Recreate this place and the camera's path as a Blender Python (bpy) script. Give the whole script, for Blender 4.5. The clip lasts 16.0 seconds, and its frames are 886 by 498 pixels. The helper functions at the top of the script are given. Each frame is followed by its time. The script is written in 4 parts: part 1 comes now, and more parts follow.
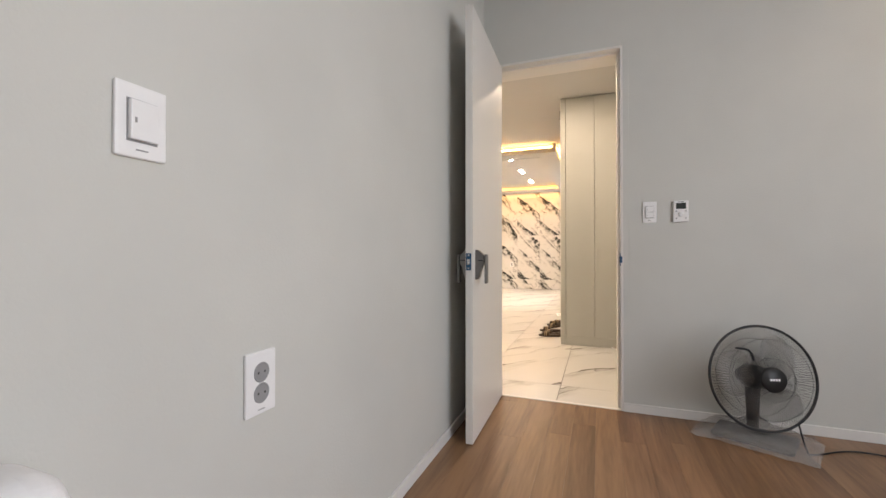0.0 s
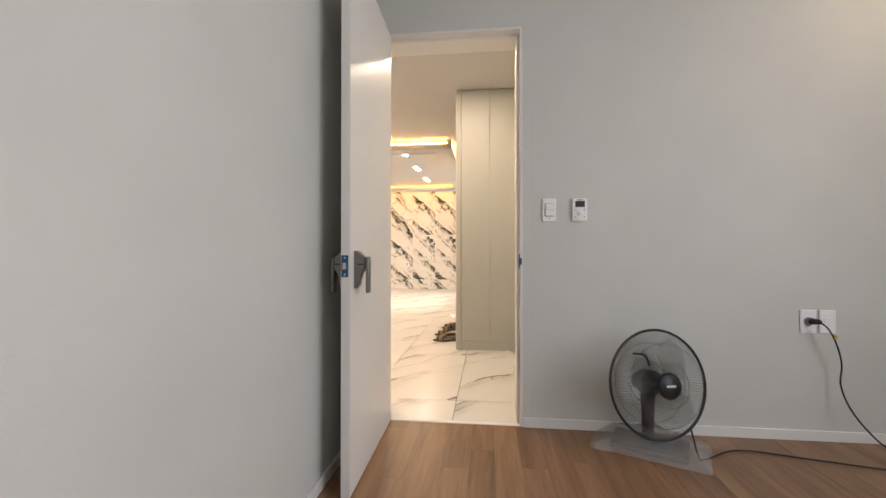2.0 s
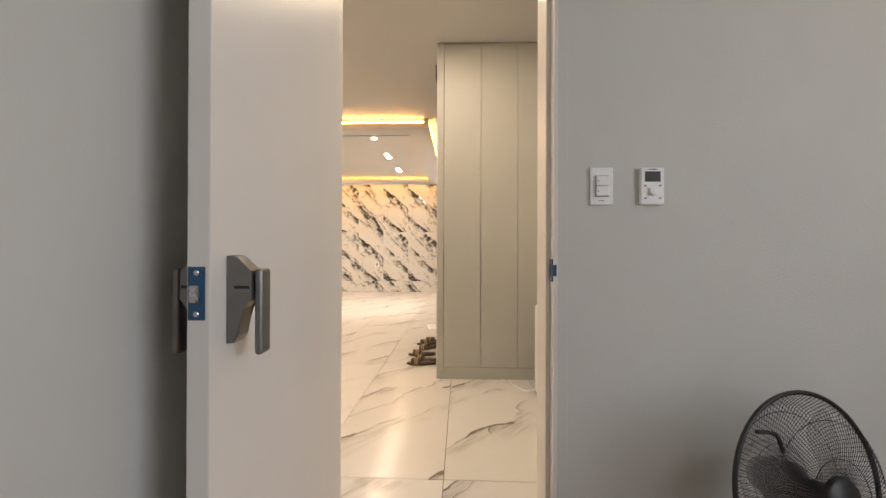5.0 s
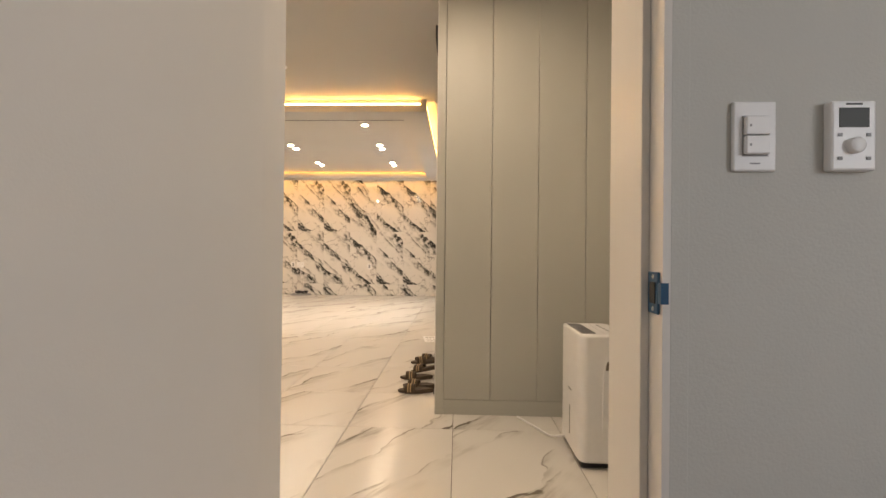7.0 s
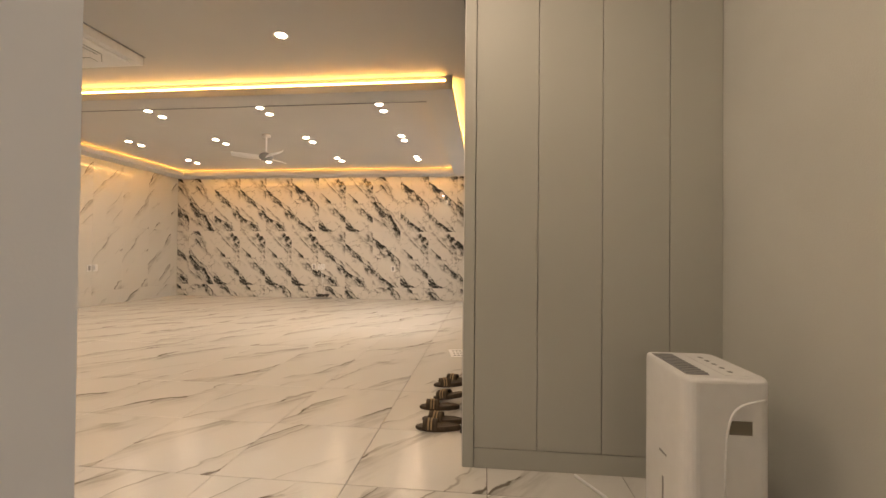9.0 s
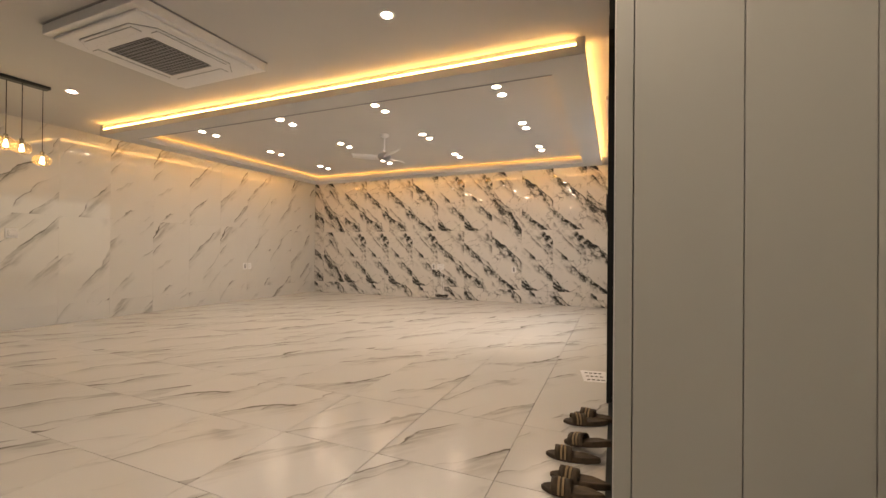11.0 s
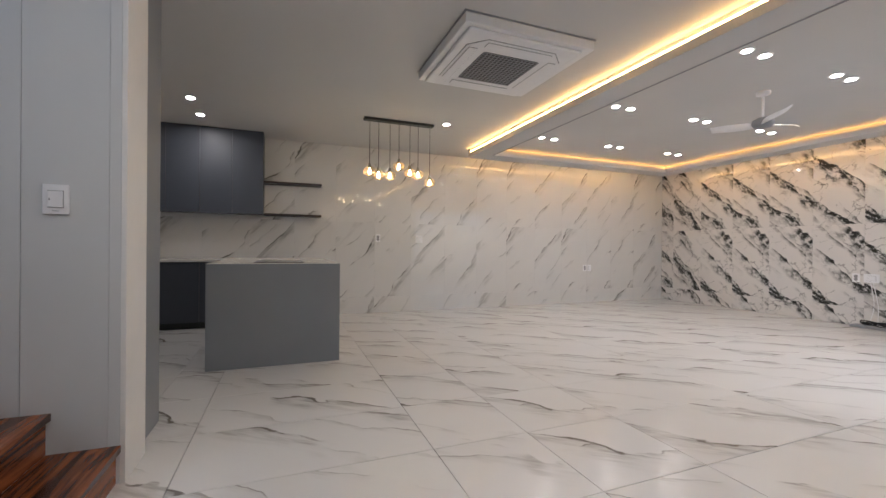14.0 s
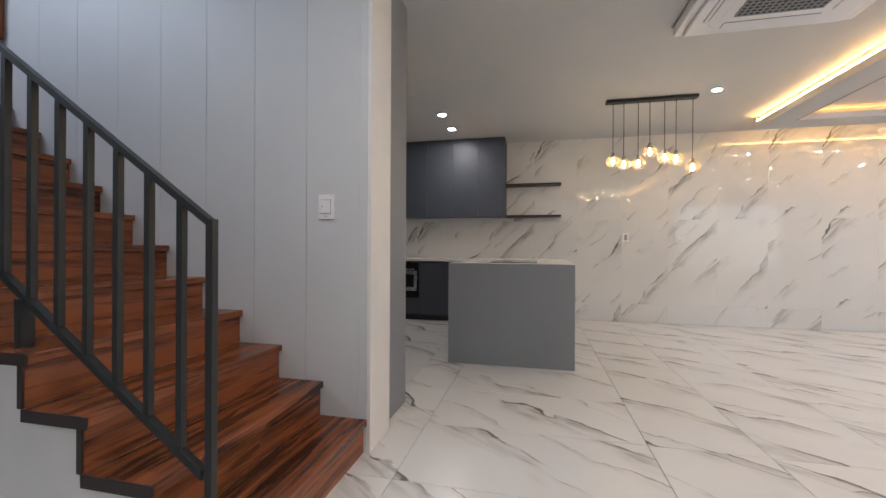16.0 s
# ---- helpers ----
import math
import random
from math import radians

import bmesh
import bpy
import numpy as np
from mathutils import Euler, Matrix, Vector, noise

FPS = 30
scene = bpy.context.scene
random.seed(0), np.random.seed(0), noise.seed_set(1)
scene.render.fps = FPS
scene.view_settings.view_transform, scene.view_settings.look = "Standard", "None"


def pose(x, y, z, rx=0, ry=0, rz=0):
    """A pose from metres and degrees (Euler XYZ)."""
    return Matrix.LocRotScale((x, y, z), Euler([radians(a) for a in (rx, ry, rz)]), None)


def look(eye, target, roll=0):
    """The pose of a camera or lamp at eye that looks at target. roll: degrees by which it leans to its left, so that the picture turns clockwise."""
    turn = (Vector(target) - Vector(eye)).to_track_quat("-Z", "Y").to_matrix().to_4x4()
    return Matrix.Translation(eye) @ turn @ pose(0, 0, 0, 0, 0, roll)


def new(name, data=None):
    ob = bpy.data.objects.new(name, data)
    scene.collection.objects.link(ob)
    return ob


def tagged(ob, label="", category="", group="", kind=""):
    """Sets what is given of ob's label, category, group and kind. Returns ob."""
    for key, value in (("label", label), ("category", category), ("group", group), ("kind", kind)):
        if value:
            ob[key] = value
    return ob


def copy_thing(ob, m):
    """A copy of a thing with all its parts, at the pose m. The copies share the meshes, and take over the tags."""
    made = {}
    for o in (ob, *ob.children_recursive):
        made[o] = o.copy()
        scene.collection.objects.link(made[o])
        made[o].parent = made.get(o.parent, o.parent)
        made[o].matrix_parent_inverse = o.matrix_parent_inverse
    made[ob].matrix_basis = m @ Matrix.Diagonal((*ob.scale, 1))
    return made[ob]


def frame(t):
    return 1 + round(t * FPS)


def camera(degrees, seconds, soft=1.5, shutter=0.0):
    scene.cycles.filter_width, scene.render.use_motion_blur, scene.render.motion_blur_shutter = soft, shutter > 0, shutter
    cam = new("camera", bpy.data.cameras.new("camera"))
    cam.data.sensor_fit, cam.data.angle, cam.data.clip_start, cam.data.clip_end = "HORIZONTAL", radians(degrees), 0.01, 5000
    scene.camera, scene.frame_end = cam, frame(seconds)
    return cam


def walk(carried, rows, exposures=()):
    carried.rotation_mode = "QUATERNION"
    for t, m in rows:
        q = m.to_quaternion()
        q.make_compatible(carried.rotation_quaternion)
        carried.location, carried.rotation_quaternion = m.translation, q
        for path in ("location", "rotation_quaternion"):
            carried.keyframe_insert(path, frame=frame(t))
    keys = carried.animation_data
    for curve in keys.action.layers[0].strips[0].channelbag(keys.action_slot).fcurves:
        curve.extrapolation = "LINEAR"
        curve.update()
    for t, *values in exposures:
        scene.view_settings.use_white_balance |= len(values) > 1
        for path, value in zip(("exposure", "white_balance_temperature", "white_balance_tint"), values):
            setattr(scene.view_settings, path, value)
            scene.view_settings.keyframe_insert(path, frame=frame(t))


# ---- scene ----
cam = camera(94.7, 16.0)
PATH = [
    (0, (0.046, 0.037, 0.953), (-0.666, 1.906, 0.971), -0.0),
    (0.5, (0.024, 0.098, 0.953), (-0.515, 2.024, 0.97), -0.1),
    (1, (0.014, 0.182, 0.953), (-0.386, 2.141, 0.969), -0.1),
    (1.5, (0.006, 0.299, 0.952), (-0.288, 2.277, 0.968), 0.1),
    (2, (0.001, 0.439, 0.963), (-0.223, 2.427, 0.977), 0.0),
    (2.5, (-0.034, 0.583, 0.964), (-0.215, 2.575, 0.975), 0.0),
    (3, (-0.094, 0.737, 0.97), (-0.24, 2.731, 0.981), 0.2),
    (3.5, (-0.124, 0.879, 0.963), (-0.248, 2.875, 0.974), 0.1),
    (4, (-0.137, 1.039, 0.971), (-0.243, 3.037, 0.98), 0.1),
    (4.5, (-0.133, 1.191, 0.975), (-0.229, 3.189, 0.982), 0.1),
    (7, (-0.195, 1.982, 0.982), (-0.265, 3.981, 0.995), 0.6),
    (7.5, (-0.206, 2.14, 0.98), (-0.286, 4.139, 0.995), 0.6),
    (8, (-0.215, 2.299, 0.979), (-0.308, 4.297, 0.994), 0.6),
    (10.5, (-0.284, 2.962, 0.953), (-0.88, 4.871, 0.978), 0.5),
    (11, (-0.321, 3.081, 0.992), (-1.097, 4.924, 1.001), 0.5),
    (11.5, (-0.331, 3.202, 0.99), (-1.311, 4.946, 0.997), 0.6),
    (12, (-0.347, 3.317, 1.008), (-1.533, 4.928, 1.011), 0.5),
    (12.5, (-0.38, 3.394, 1.002), (-1.766, 4.836, 1.007), 0.6),
    (13, (-0.446, 3.457, 0.993), (-2.018, 4.693, 0.994), 0.6),
    (13.5, (-0.541, 3.512, 1.008), (-2.279, 4.502, 1.007), 0.6),
    (14, (-0.622, 3.54, 1.02), (-2.487, 4.261, 1.015), 0.5),
    (14.5, (-0.698, 3.582, 1.01), (-2.65, 4.018, 1.008), 0.4),
    (15, (-0.758, 3.643, 1.013), (-2.753, 3.783, 1.01), 0.4),
    (15.5, (-0.809, 3.684, 1.013), (-2.804, 3.532, 1.01), 0.4),
    (16, (-0.888, 3.69, 0.999), (-2.838, 3.244, 0.997), 0.3),
]
EXPOSURES = [
    (0.0, 1.62, 7800, 16), (3.5, 1.55, 7800, 16), (5.5, 1.25, 8000, 16), (7.5, 0.98, 8200, 16), (10.5, 0.52, 8200, 17), (11.0, 0.55, 7500, 16),
    (11.5, 0.58, 6000, 13), (12.0, 0.56, 5800, 13), (13.5, 0.6, 5550, 13), (14.5, 0.76, 5600, 13), (16.0, 1.08, 5600, 13),
]
walk(cam, [(t, look(eye, target, roll)) for t, eye, target, roll in PATH], EXPOSURES)

# ---- light ----
world = bpy.data.worlds.new("world")
scene.world = world
world.use_nodes = True
wn = world.node_tree.nodes
sky = wn.new("ShaderNodeTexSky")
sky.sky_type = "NISHITA"
sky.sun_disc = False
sky.sun_elevation, sky.sun_rotation = radians(38), radians(60)
wn["Background"].inputs[1].default_value = 0.06
world.node_tree.links.new(sky.outputs[0], wn["Background"].inputs[0])
sun = new("sun", bpy.data.lights.new("sun", "SUN"))
sun.data.energy, sun.data.angle, sun.data.color = 0.5, radians(25), (1.0, 0.95, 0.88)
sun.matrix_world = look((20, 12, 16), (0, 5, 0))

DOWN = 152.0        # strength of the downlights
COVE = 16.0         # strength of the amber strips


def area_lamp(name, eye, target, w, h, watts, color):
    """Area lamp in an opening; skylight for the bedroom and living room windows."""
    ob = new(name, bpy.data.lights.new(name, "AREA"))
    ob.data.shape, ob.data.size, ob.data.size_y, ob.data.energy, ob.data.color = "RECTANGLE", w, h, watts, color
    ob.matrix_world = look(eye, target)
    return ob


area_lamp("bedroom_daylight", (2.57, 0.2, 1.5), (-0.6, 0.4, 1.1), 1.8, 1.3, 22, (0.69, 0.82, 1.0))
area_lamp("living_daylight", (-0.28, 8.8, 1.3), (-4.0, 8.8, 0.9), 2.6, 1.9, 5.5, (0.56, 0.78, 1.0))
# Fill lamp added high in the stairwell to brighten the stairs; no window known.
area_lamp("hall_end_daylight", (-1.36, -0.27, 3.6), (-1.7, 2.8, 0.0), 0.75, 1.3, 17, (0.92, 0.96, 1.0))


# ---- materials ----
def material(name, color, rough=0.5, metal=0.0, vary=0.06, scale=6.0, bump=0.02, bump_scale=120.0, coat=0.0, emit=0.0, glass=False, alpha=1.0):
    m = bpy.data.materials.new(name)
    m.use_nodes = True
    n, l = m.node_tree.nodes, m.node_tree.links
    b = n["Principled BSDF"]
    b.inputs["Roughness"].default_value, b.inputs["Metallic"].default_value = rough, metal
    b.inputs["Coat Weight"].default_value = coat
    b.inputs["Base Color"].default_value = (*color, 1)
    if glass:
        b.inputs["Transmission Weight"].default_value = 1.0
        b.inputs["IOR"].default_value = 1.45
    b.inputs["Alpha"].default_value = alpha
    if emit:
        b.inputs["Emission Color"].default_value, b.inputs["Emission Strength"].default_value = (*color, 1), emit
        return m
    tc = n.new("ShaderNodeTexCoord")
    if vary:
        a = n.new("ShaderNodeTexNoise")
        a.inputs["Scale"].default_value, a.inputs["Detail"].default_value = scale, 6
        l.new(tc.outputs["Object"], a.inputs["Vector"])
        r = n.new("ShaderNodeMapRange")
        r.inputs["From Min"].default_value, r.inputs["From Max"].default_value = 0.3, 0.7
        r.inputs["To Min"].default_value, r.inputs["To Max"].default_value = 1 - vary, 1 + vary
        l.new(a.outputs["Fac"], r.inputs["Value"])
        mul = n.new("ShaderNodeVectorMath")
        mul.operation = "SCALE"
        mul.inputs[0].default_value = color
        l.new(r.outputs[0], mul.inputs["Scale"])
        l.new(mul.outputs[0], b.inputs["Base Color"])
        r2 = n.new("ShaderNodeMapRange")
        r2.inputs["To Min"].default_value, r2.inputs["To Max"].default_value = max(rough - 0.08, 0.01), rough + 0.08
        l.new(a.outputs["Fac"], r2.inputs["Value"])
        l.new(r2.outputs[0], b.inputs["Roughness"])
    if bump:
        g = n.new("ShaderNodeTexNoise")
        g.inputs["Scale"].default_value, g.inputs["Detail"].default_value = bump_scale, 4
        l.new(tc.outputs["Object"], g.inputs["Vector"])
        bp = n.new("ShaderNodeBump")
        bp.inputs["Strength"].default_value, bp.inputs["Distance"].default_value = bump, 0.01
        l.new(g.outputs["Fac"], bp.inputs["Height"])
        l.new(bp.outputs[0], b.inputs["Normal"])
    return m


def marble(name, base, vein, rough, along, across, period, tail, gate, amount, prints, warp=0.35, clump=0.0, seed=0.0, ior=1.5):
    """Polished tile whose veins run along one way: crisp on one side, feathered on the other.
    Object Info's Random picks one of a few prints."""
    m = bpy.data.materials.new(name)
    m.use_nodes = True
    n, l = m.node_tree.nodes, m.node_tree.links
    b = n["Principled BSDF"]
    b.inputs["Roughness"].default_value, b.inputs["IOR"].default_value = rough, ior
    tc, oi = n.new("ShaderNodeTexCoord"), n.new("ShaderNodeObjectInfo")

    def math_node(op, p, q=None, r=None):
        x = n.new("ShaderNodeMath")
        x.operation = op
        for i, v in enumerate((p, q, r)):
            if v is None:
                continue
            if isinstance(v, float):
                x.inputs[i].default_value = v
            else:
                l.new(v, x.inputs[i])
        return x.outputs[0]

    def step(v, lo, hi, a=0.0, c=1.0):
        r = n.new("ShaderNodeMapRange")
        r.interpolation_type = "SMOOTHSTEP"
        for key, val in (("From Min", lo), ("From Max", hi), ("To Min", a), ("To Max", c)):
            r.inputs[key].default_value = val
        l.new(v, r.inputs["Value"])
        return r.outputs[0]

    def dot(axis):
        d = n.new("ShaderNodeVectorMath")
        d.operation = "DOT_PRODUCT"
        d.inputs[1].default_value = axis
        l.new(tc.outputs["Object"], d.inputs[0])
        return d.outputs["Value"]

    pick = math_node("FLOOR", math_node("MULTIPLY", oi.outputs["Random"], float(prints)))
    u, v = dot(across), dot(along)

    def noise_at(su, sv, detail, shift, rough_=0.55):
        c = n.new("ShaderNodeCombineXYZ")
        l.new(math_node("MULTIPLY", u, su), c.inputs[0])
        l.new(math_node("MULTIPLY", v, sv), c.inputs[1])
        l.new(math_node("MULTIPLY_ADD", pick, 3.7, shift + seed), c.inputs[2])
        t = n.new("ShaderNodeTexNoise")
        t.inputs["Scale"].default_value, t.inputs["Detail"].default_value = 1.0, detail
        t.inputs["Roughness"].default_value = rough_
        l.new(c.outputs[0], t.inputs["Vector"])
        return t.outputs["Fac"]

    def veins(per, width, g, shift):
        bend = math_node("SUBTRACT", noise_at(1.8, 1.0, 4.0, shift), 0.5)
        jag = math_node("SUBTRACT", noise_at(9.0, 7.0, 5.0, shift + 1.1), 0.5)
        d = math_node("MULTIPLY_ADD", bend, warp, u)
        d = math_node("MULTIPLY_ADD", jag, 0.05, d)
        d = math_node("DIVIDE", d, per)
        f = math_node("FRACT", math_node("MULTIPLY_ADD", pick, 0.377, math_node("ADD", d, shift)))
        edge = step(f, 0.0, 0.02)
        wash = step(f, 0.0, width, 1.0, 0.0)
        core = step(f, 0.012, 0.07, 1.0, 0.0)
        here = step(noise_at(2.0, 1.1, 3.0, shift + 2.3), g - 0.04, g + 0.07)
        streak = step(noise_at(26.0, 3.5, 6.0, shift + 3.1), 0.36, 0.66)
        soft = math_node("MULTIPLY", wash, math_node("MULTIPLY_ADD", streak, 0.65, 0.10))
        crisp = math_node("MULTIPLY", core, step(noise_at(5.0, 3.0, 4.0, shift + 4.7), 0.40, 0.54))
        both = math_node("MAXIMUM", math_node("MULTIPLY", soft, 0.62), crisp)
        out = math_node("MULTIPLY", math_node("MULTIPLY", both, edge), here)
        if clump:
            blot = step(noise_at(15.0, 8.0, 8.0, shift + 5.9, 0.72), 0.42, 0.56)
            out = math_node("MULTIPLY_ADD", math_node("MULTIPLY", blot, clump), math_node("MULTIPLY", math_node("MULTIPLY", step(f, 0.0, width * 1.1, 1.0, 0.0), edge), here), math_node("MULTIPLY", out, 0.6))
        return out

    total = math_node("ADD", veins(period, tail, gate, 0.0), math_node("MULTIPLY", veins(period * 0.61, tail * 0.6, gate + 0.05, 11.0), 0.55))
    if clump:
        thin = math_node("ABSOLUTE", math_node("SUBTRACT", noise_at(3.2, 4.2, 6.0, 31.0), 0.5))
        thin = math_node("MULTIPLY", step(thin, 0.0, 0.016, 1.0, 0.0), step(noise_at(2.0, 2.0, 2.0, 33.0), 0.47, 0.56))
        total = math_node("MULTIPLY_ADD", thin, 0.45, total)
    cloud = step(noise_at(1.8, 0.9, 4.0, 21.0), 0.35, 0.75)
    total = math_node("MULTIPLY_ADD", cloud, 0.06, math_node("MULTIPLY", total, amount))
    fac = n.new("ShaderNodeClamp")
    l.new(total, fac.inputs[0])
    mix = n.new("ShaderNodeMix")
    mix.data_type = "RGBA"
    mix.inputs["A"].default_value, mix.inputs["B"].default_value = (*base, 1), (*vein, 1)
    l.new(fac.outputs[0], mix.inputs["Factor"])
    l.new(mix.outputs["Result"], b.inputs["Base Color"])
    return m


def wood(name, dark, light, rough, along, scale, strips=None):
    """Long-grained wood; along is the grain's stretch."""
    m = bpy.data.materials.new(name)
    m.use_nodes = True
    n, l = m.node_tree.nodes, m.node_tree.links
    b = n["Principled BSDF"]
    tc, oi = n.new("ShaderNodeTexCoord"), n.new("ShaderNodeObjectInfo")
    sc = n.new("ShaderNodeVectorMath")
    sc.operation = "MULTIPLY"
    sc.inputs[1].default_value = along
    l.new(tc.outputs["Object"], sc.inputs[0])
    off = n.new("ShaderNodeVectorMath")
    off.operation = "SCALE"
    off.inputs[0].default_value = (13, 29, 7)
    l.new(oi.outputs["Random"], off.inputs["Scale"])
    add = n.new("ShaderNodeVectorMath")
    l.new(sc.outputs[0], add.inputs[0])
    l.new(off.outputs[0], add.inputs[1])
    t1, t2 = n.new("ShaderNodeTexNoise"), n.new("ShaderNodeTexNoise")
    t1.inputs["Scale"].default_value, t1.inputs["Detail"].default_value, t1.inputs["Distortion"].default_value = scale, 8, 0.8
    t2.inputs["Scale"].default_value, t2.inputs["Detail"].default_value = scale * 6, 5
    for t in (t1, t2):
        l.new(add.outputs[0], t.inputs["Vector"])
    mixf = n.new("ShaderNodeMath")
    mixf.operation = "MULTIPLY_ADD"
    mixf.inputs[1].default_value = 0.35
    l.new(t2.outputs["Fac"], mixf.inputs[0])
    l.new(t1.outputs["Fac"], mixf.inputs[2])
    tone = n.new("ShaderNodeMath")
    tone.operation = "MULTIPLY_ADD"
    tone.inputs[1].default_value = 0.22
    l.new(oi.outputs["Random"], tone.inputs[0])
    l.new(mixf.outputs[0], tone.inputs[2])
    if strips:
        cell = n.new("ShaderNodeVectorMath")
        cell.operation = "MULTIPLY"
        cell.inputs[1].default_value = strips
        l.new(tc.outputs["Object"], cell.inputs[0])
        vor = n.new("ShaderNodeTexVoronoi")
        vor.inputs["Scale"].default_value = 1.0
        l.new(cell.outputs[0], vor.inputs["Vector"])
        sep = n.new("ShaderNodeSeparateColor")
        l.new(vor.outputs["Color"], sep.inputs[0])
        lift = n.new("ShaderNodeMath")
        lift.operation = "MULTIPLY_ADD"
        lift.inputs[1].default_value = 0.26
        l.new(sep.outputs[0], lift.inputs[0])
        l.new(tone.outputs[0], lift.inputs[2])
        tone = lift
    ramp = n.new("ShaderNodeValToRGB")
    ramp.color_ramp.elements[0].position, ramp.color_ramp.elements[0].color = 0.66 if strips else 0.50, (*dark, 1)
    ramp.color_ramp.elements[1].position, ramp.color_ramp.elements[1].color = 1.0 if strips else 0.95, (*light, 1)
    l.new(tone.outputs[0], ramp.inputs[0])
    l.new(ramp.outputs[0], b.inputs["Base Color"])
    b.inputs["Roughness"].default_value = rough
    bp = n.new("ShaderNodeBump")
    bp.inputs["Strength"].default_value, bp.inputs["Distance"].default_value = 0.06, 0.004
    l.new(mixf.outputs[0], bp.inputs["Height"])
    l.new(bp.outputs[0], b.inputs["Normal"])
    return m


WALLPAPER = material("grey_wallpaper", (0.60, 0.60, 0.57), 0.7, vary=0.03, scale=2.5, bump=0.12, bump_scale=180)
CEILING = material("white_ceiling_paper", (0.61, 0.60, 0.59), 0.75, vary=0.02, scale=1.5, bump=0.08, bump_scale=150)
TRIM = material("white_trim_film", (0.76, 0.75, 0.73), 0.4, vary=0.03, scale=5)
DOOR = material("white_door_film", (0.74, 0.72, 0.69), 0.38, vary=0.02, scale=3, bump=0.03, bump_scale=260)
CAB = material("warm_grey_matt_lacquer", (0.50, 0.50, 0.46), 0.5, vary=0.02, scale=2, bump=0.02, bump_scale=240)
PANEL = material("pale_grey_wall_panel", (0.62, 0.63, 0.63), 0.5, vary=0.02, scale=2.5, bump=0.02, bump_scale=240)
WHITE = material("white_plastic", (0.85, 0.85, 0.86), 0.32, vary=0.02, scale=20, bump=0.0)
GREYPLASTIC = material("grey_plastic", (0.30, 0.30, 0.31), 0.45, vary=0.03, scale=20)
DARKPLASTIC = material("black_plastic", (0.010, 0.010, 0.011), 0.48, vary=0.1, scale=30)
GUNMETAL = material("dark_nickel", (0.20, 0.195, 0.19), 0.34, metal=0.85, vary=0.08, scale=40)
BLUEFILM = material("blue_film", (0.010, 0.075, 0.16), 0.3, vary=0.1, scale=60)
STEEL = material("brushed_steel", (0.55, 0.55, 0.55), 0.28, metal=1.0, vary=0.05, scale=30)
BLACKSTEEL = material("black_powder_coat", (0.019, 0.021, 0.020), 0.42, vary=0.1, scale=25, bump=0.03, bump_scale=300)
BLACKFRAME = material("black_door_frame", (0.006, 0.006, 0.006), 0.5, vary=0.1, scale=8)
LCD = material("lcd_glass", (0.02, 0.024, 0.02), 0.5, vary=0.0, bump=0)
KITCHEN = material("slate_grey_matt_door", (0.060, 0.067, 0.085), 0.42, vary=0.04, scale=3, bump=0.02, bump_scale=250)
ISLAND = material("mid_grey_matt_panel", (0.245, 0.258, 0.275), 0.45, vary=0.03, scale=3, bump=0.02, bump_scale=250)
WORKTOP = material("pale_worktop", (0.72, 0.69, 0.64), 0.25, vary=0.05, scale=14)
BLACKGLASS = material("black_glass", (0.01, 0.01, 0.012), 0.06, vary=0.0, bump=0)
SHELFWOOD = material("dark_shelf_board", (0.035, 0.027, 0.024), 0.45, vary=0.15, scale=20)
GROUT = material("grey_grout", (0.16, 0.15, 0.14), 0.85, vary=0.08, scale=40, bump=0.1)
PALEGROUT = material("pale_grout", (0.55, 0.54, 0.52), 0.85, vary=0.05, scale=40, bump=0.1)
BROWN = material("brown_leather", (0.075, 0.050, 0.028), 0.6, vary=0.25, scale=40, bump=0.25, bump_scale=200)
TAN = material("tan_strap", (0.42, 0.30, 0.17), 0.6, vary=0.15, scale=60, bump=0.2, bump_scale=200)
PAPER = material("white_paper", (0.82, 0.82, 0.84), 0.7, vary=0.02, scale=30, bump=0.03)
INK = material("black_ink", (0.02, 0.02, 0.02), 0.7, vary=0.0, bump=0)
YELLOW = material("yellow_tag", (0.55, 0.38, 0.03), 0.5, vary=0.05, scale=50)
CLEARBLADE = material("smoked_clear_plastic", (0.32, 0.29, 0.27), 0.2, vary=0.05, scale=15, bump=0, alpha=0.16)
BAG = material("clear_wrinkled_bag", (0.55, 0.53, 0.52), 0.18, vary=0.1, scale=20, bump=0.9, bump_scale=35, alpha=0.34)
AMBERGLASS = material("amber_glass", (0.62, 0.43, 0.20), 0.04, vary=0.0, bump=0, coat=1.0, alpha=0.17)
CLEARGLASS = material("clear_glass", (0.95, 0.98, 0.97), 0.0, vary=0.0, bump=0, glass=True)
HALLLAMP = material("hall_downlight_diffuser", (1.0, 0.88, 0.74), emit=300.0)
LAMP = material("downlight_diffuser", (1.0, 0.88, 0.74), emit=DOWN)
STRIP = material("amber_led_strip", (1.0, 0.56, 0.17), emit=COVE)
DIMSTRIP = material("dim_amber_led_strip", (1.0, 0.50, 0.12), emit=COVE * 0.45)
BULB = material("bulb_filament", (1.0, 0.78, 0.42), emit=22.0)
PLASTER = material("plain_plaster", (0.62, 0.62, 0.61), 0.8, vary=0.04, scale=2)
FLOORMARBLE = marble("white_marble_floor_tile", (0.76, 0.745, 0.72), (0.19, 0.17, 0.145), 0.22, (0.62, 0.785, 0), (0.785, -0.62, 0), 0.48, 0.42, 0.46, 1.35, 11, warp=0.6)
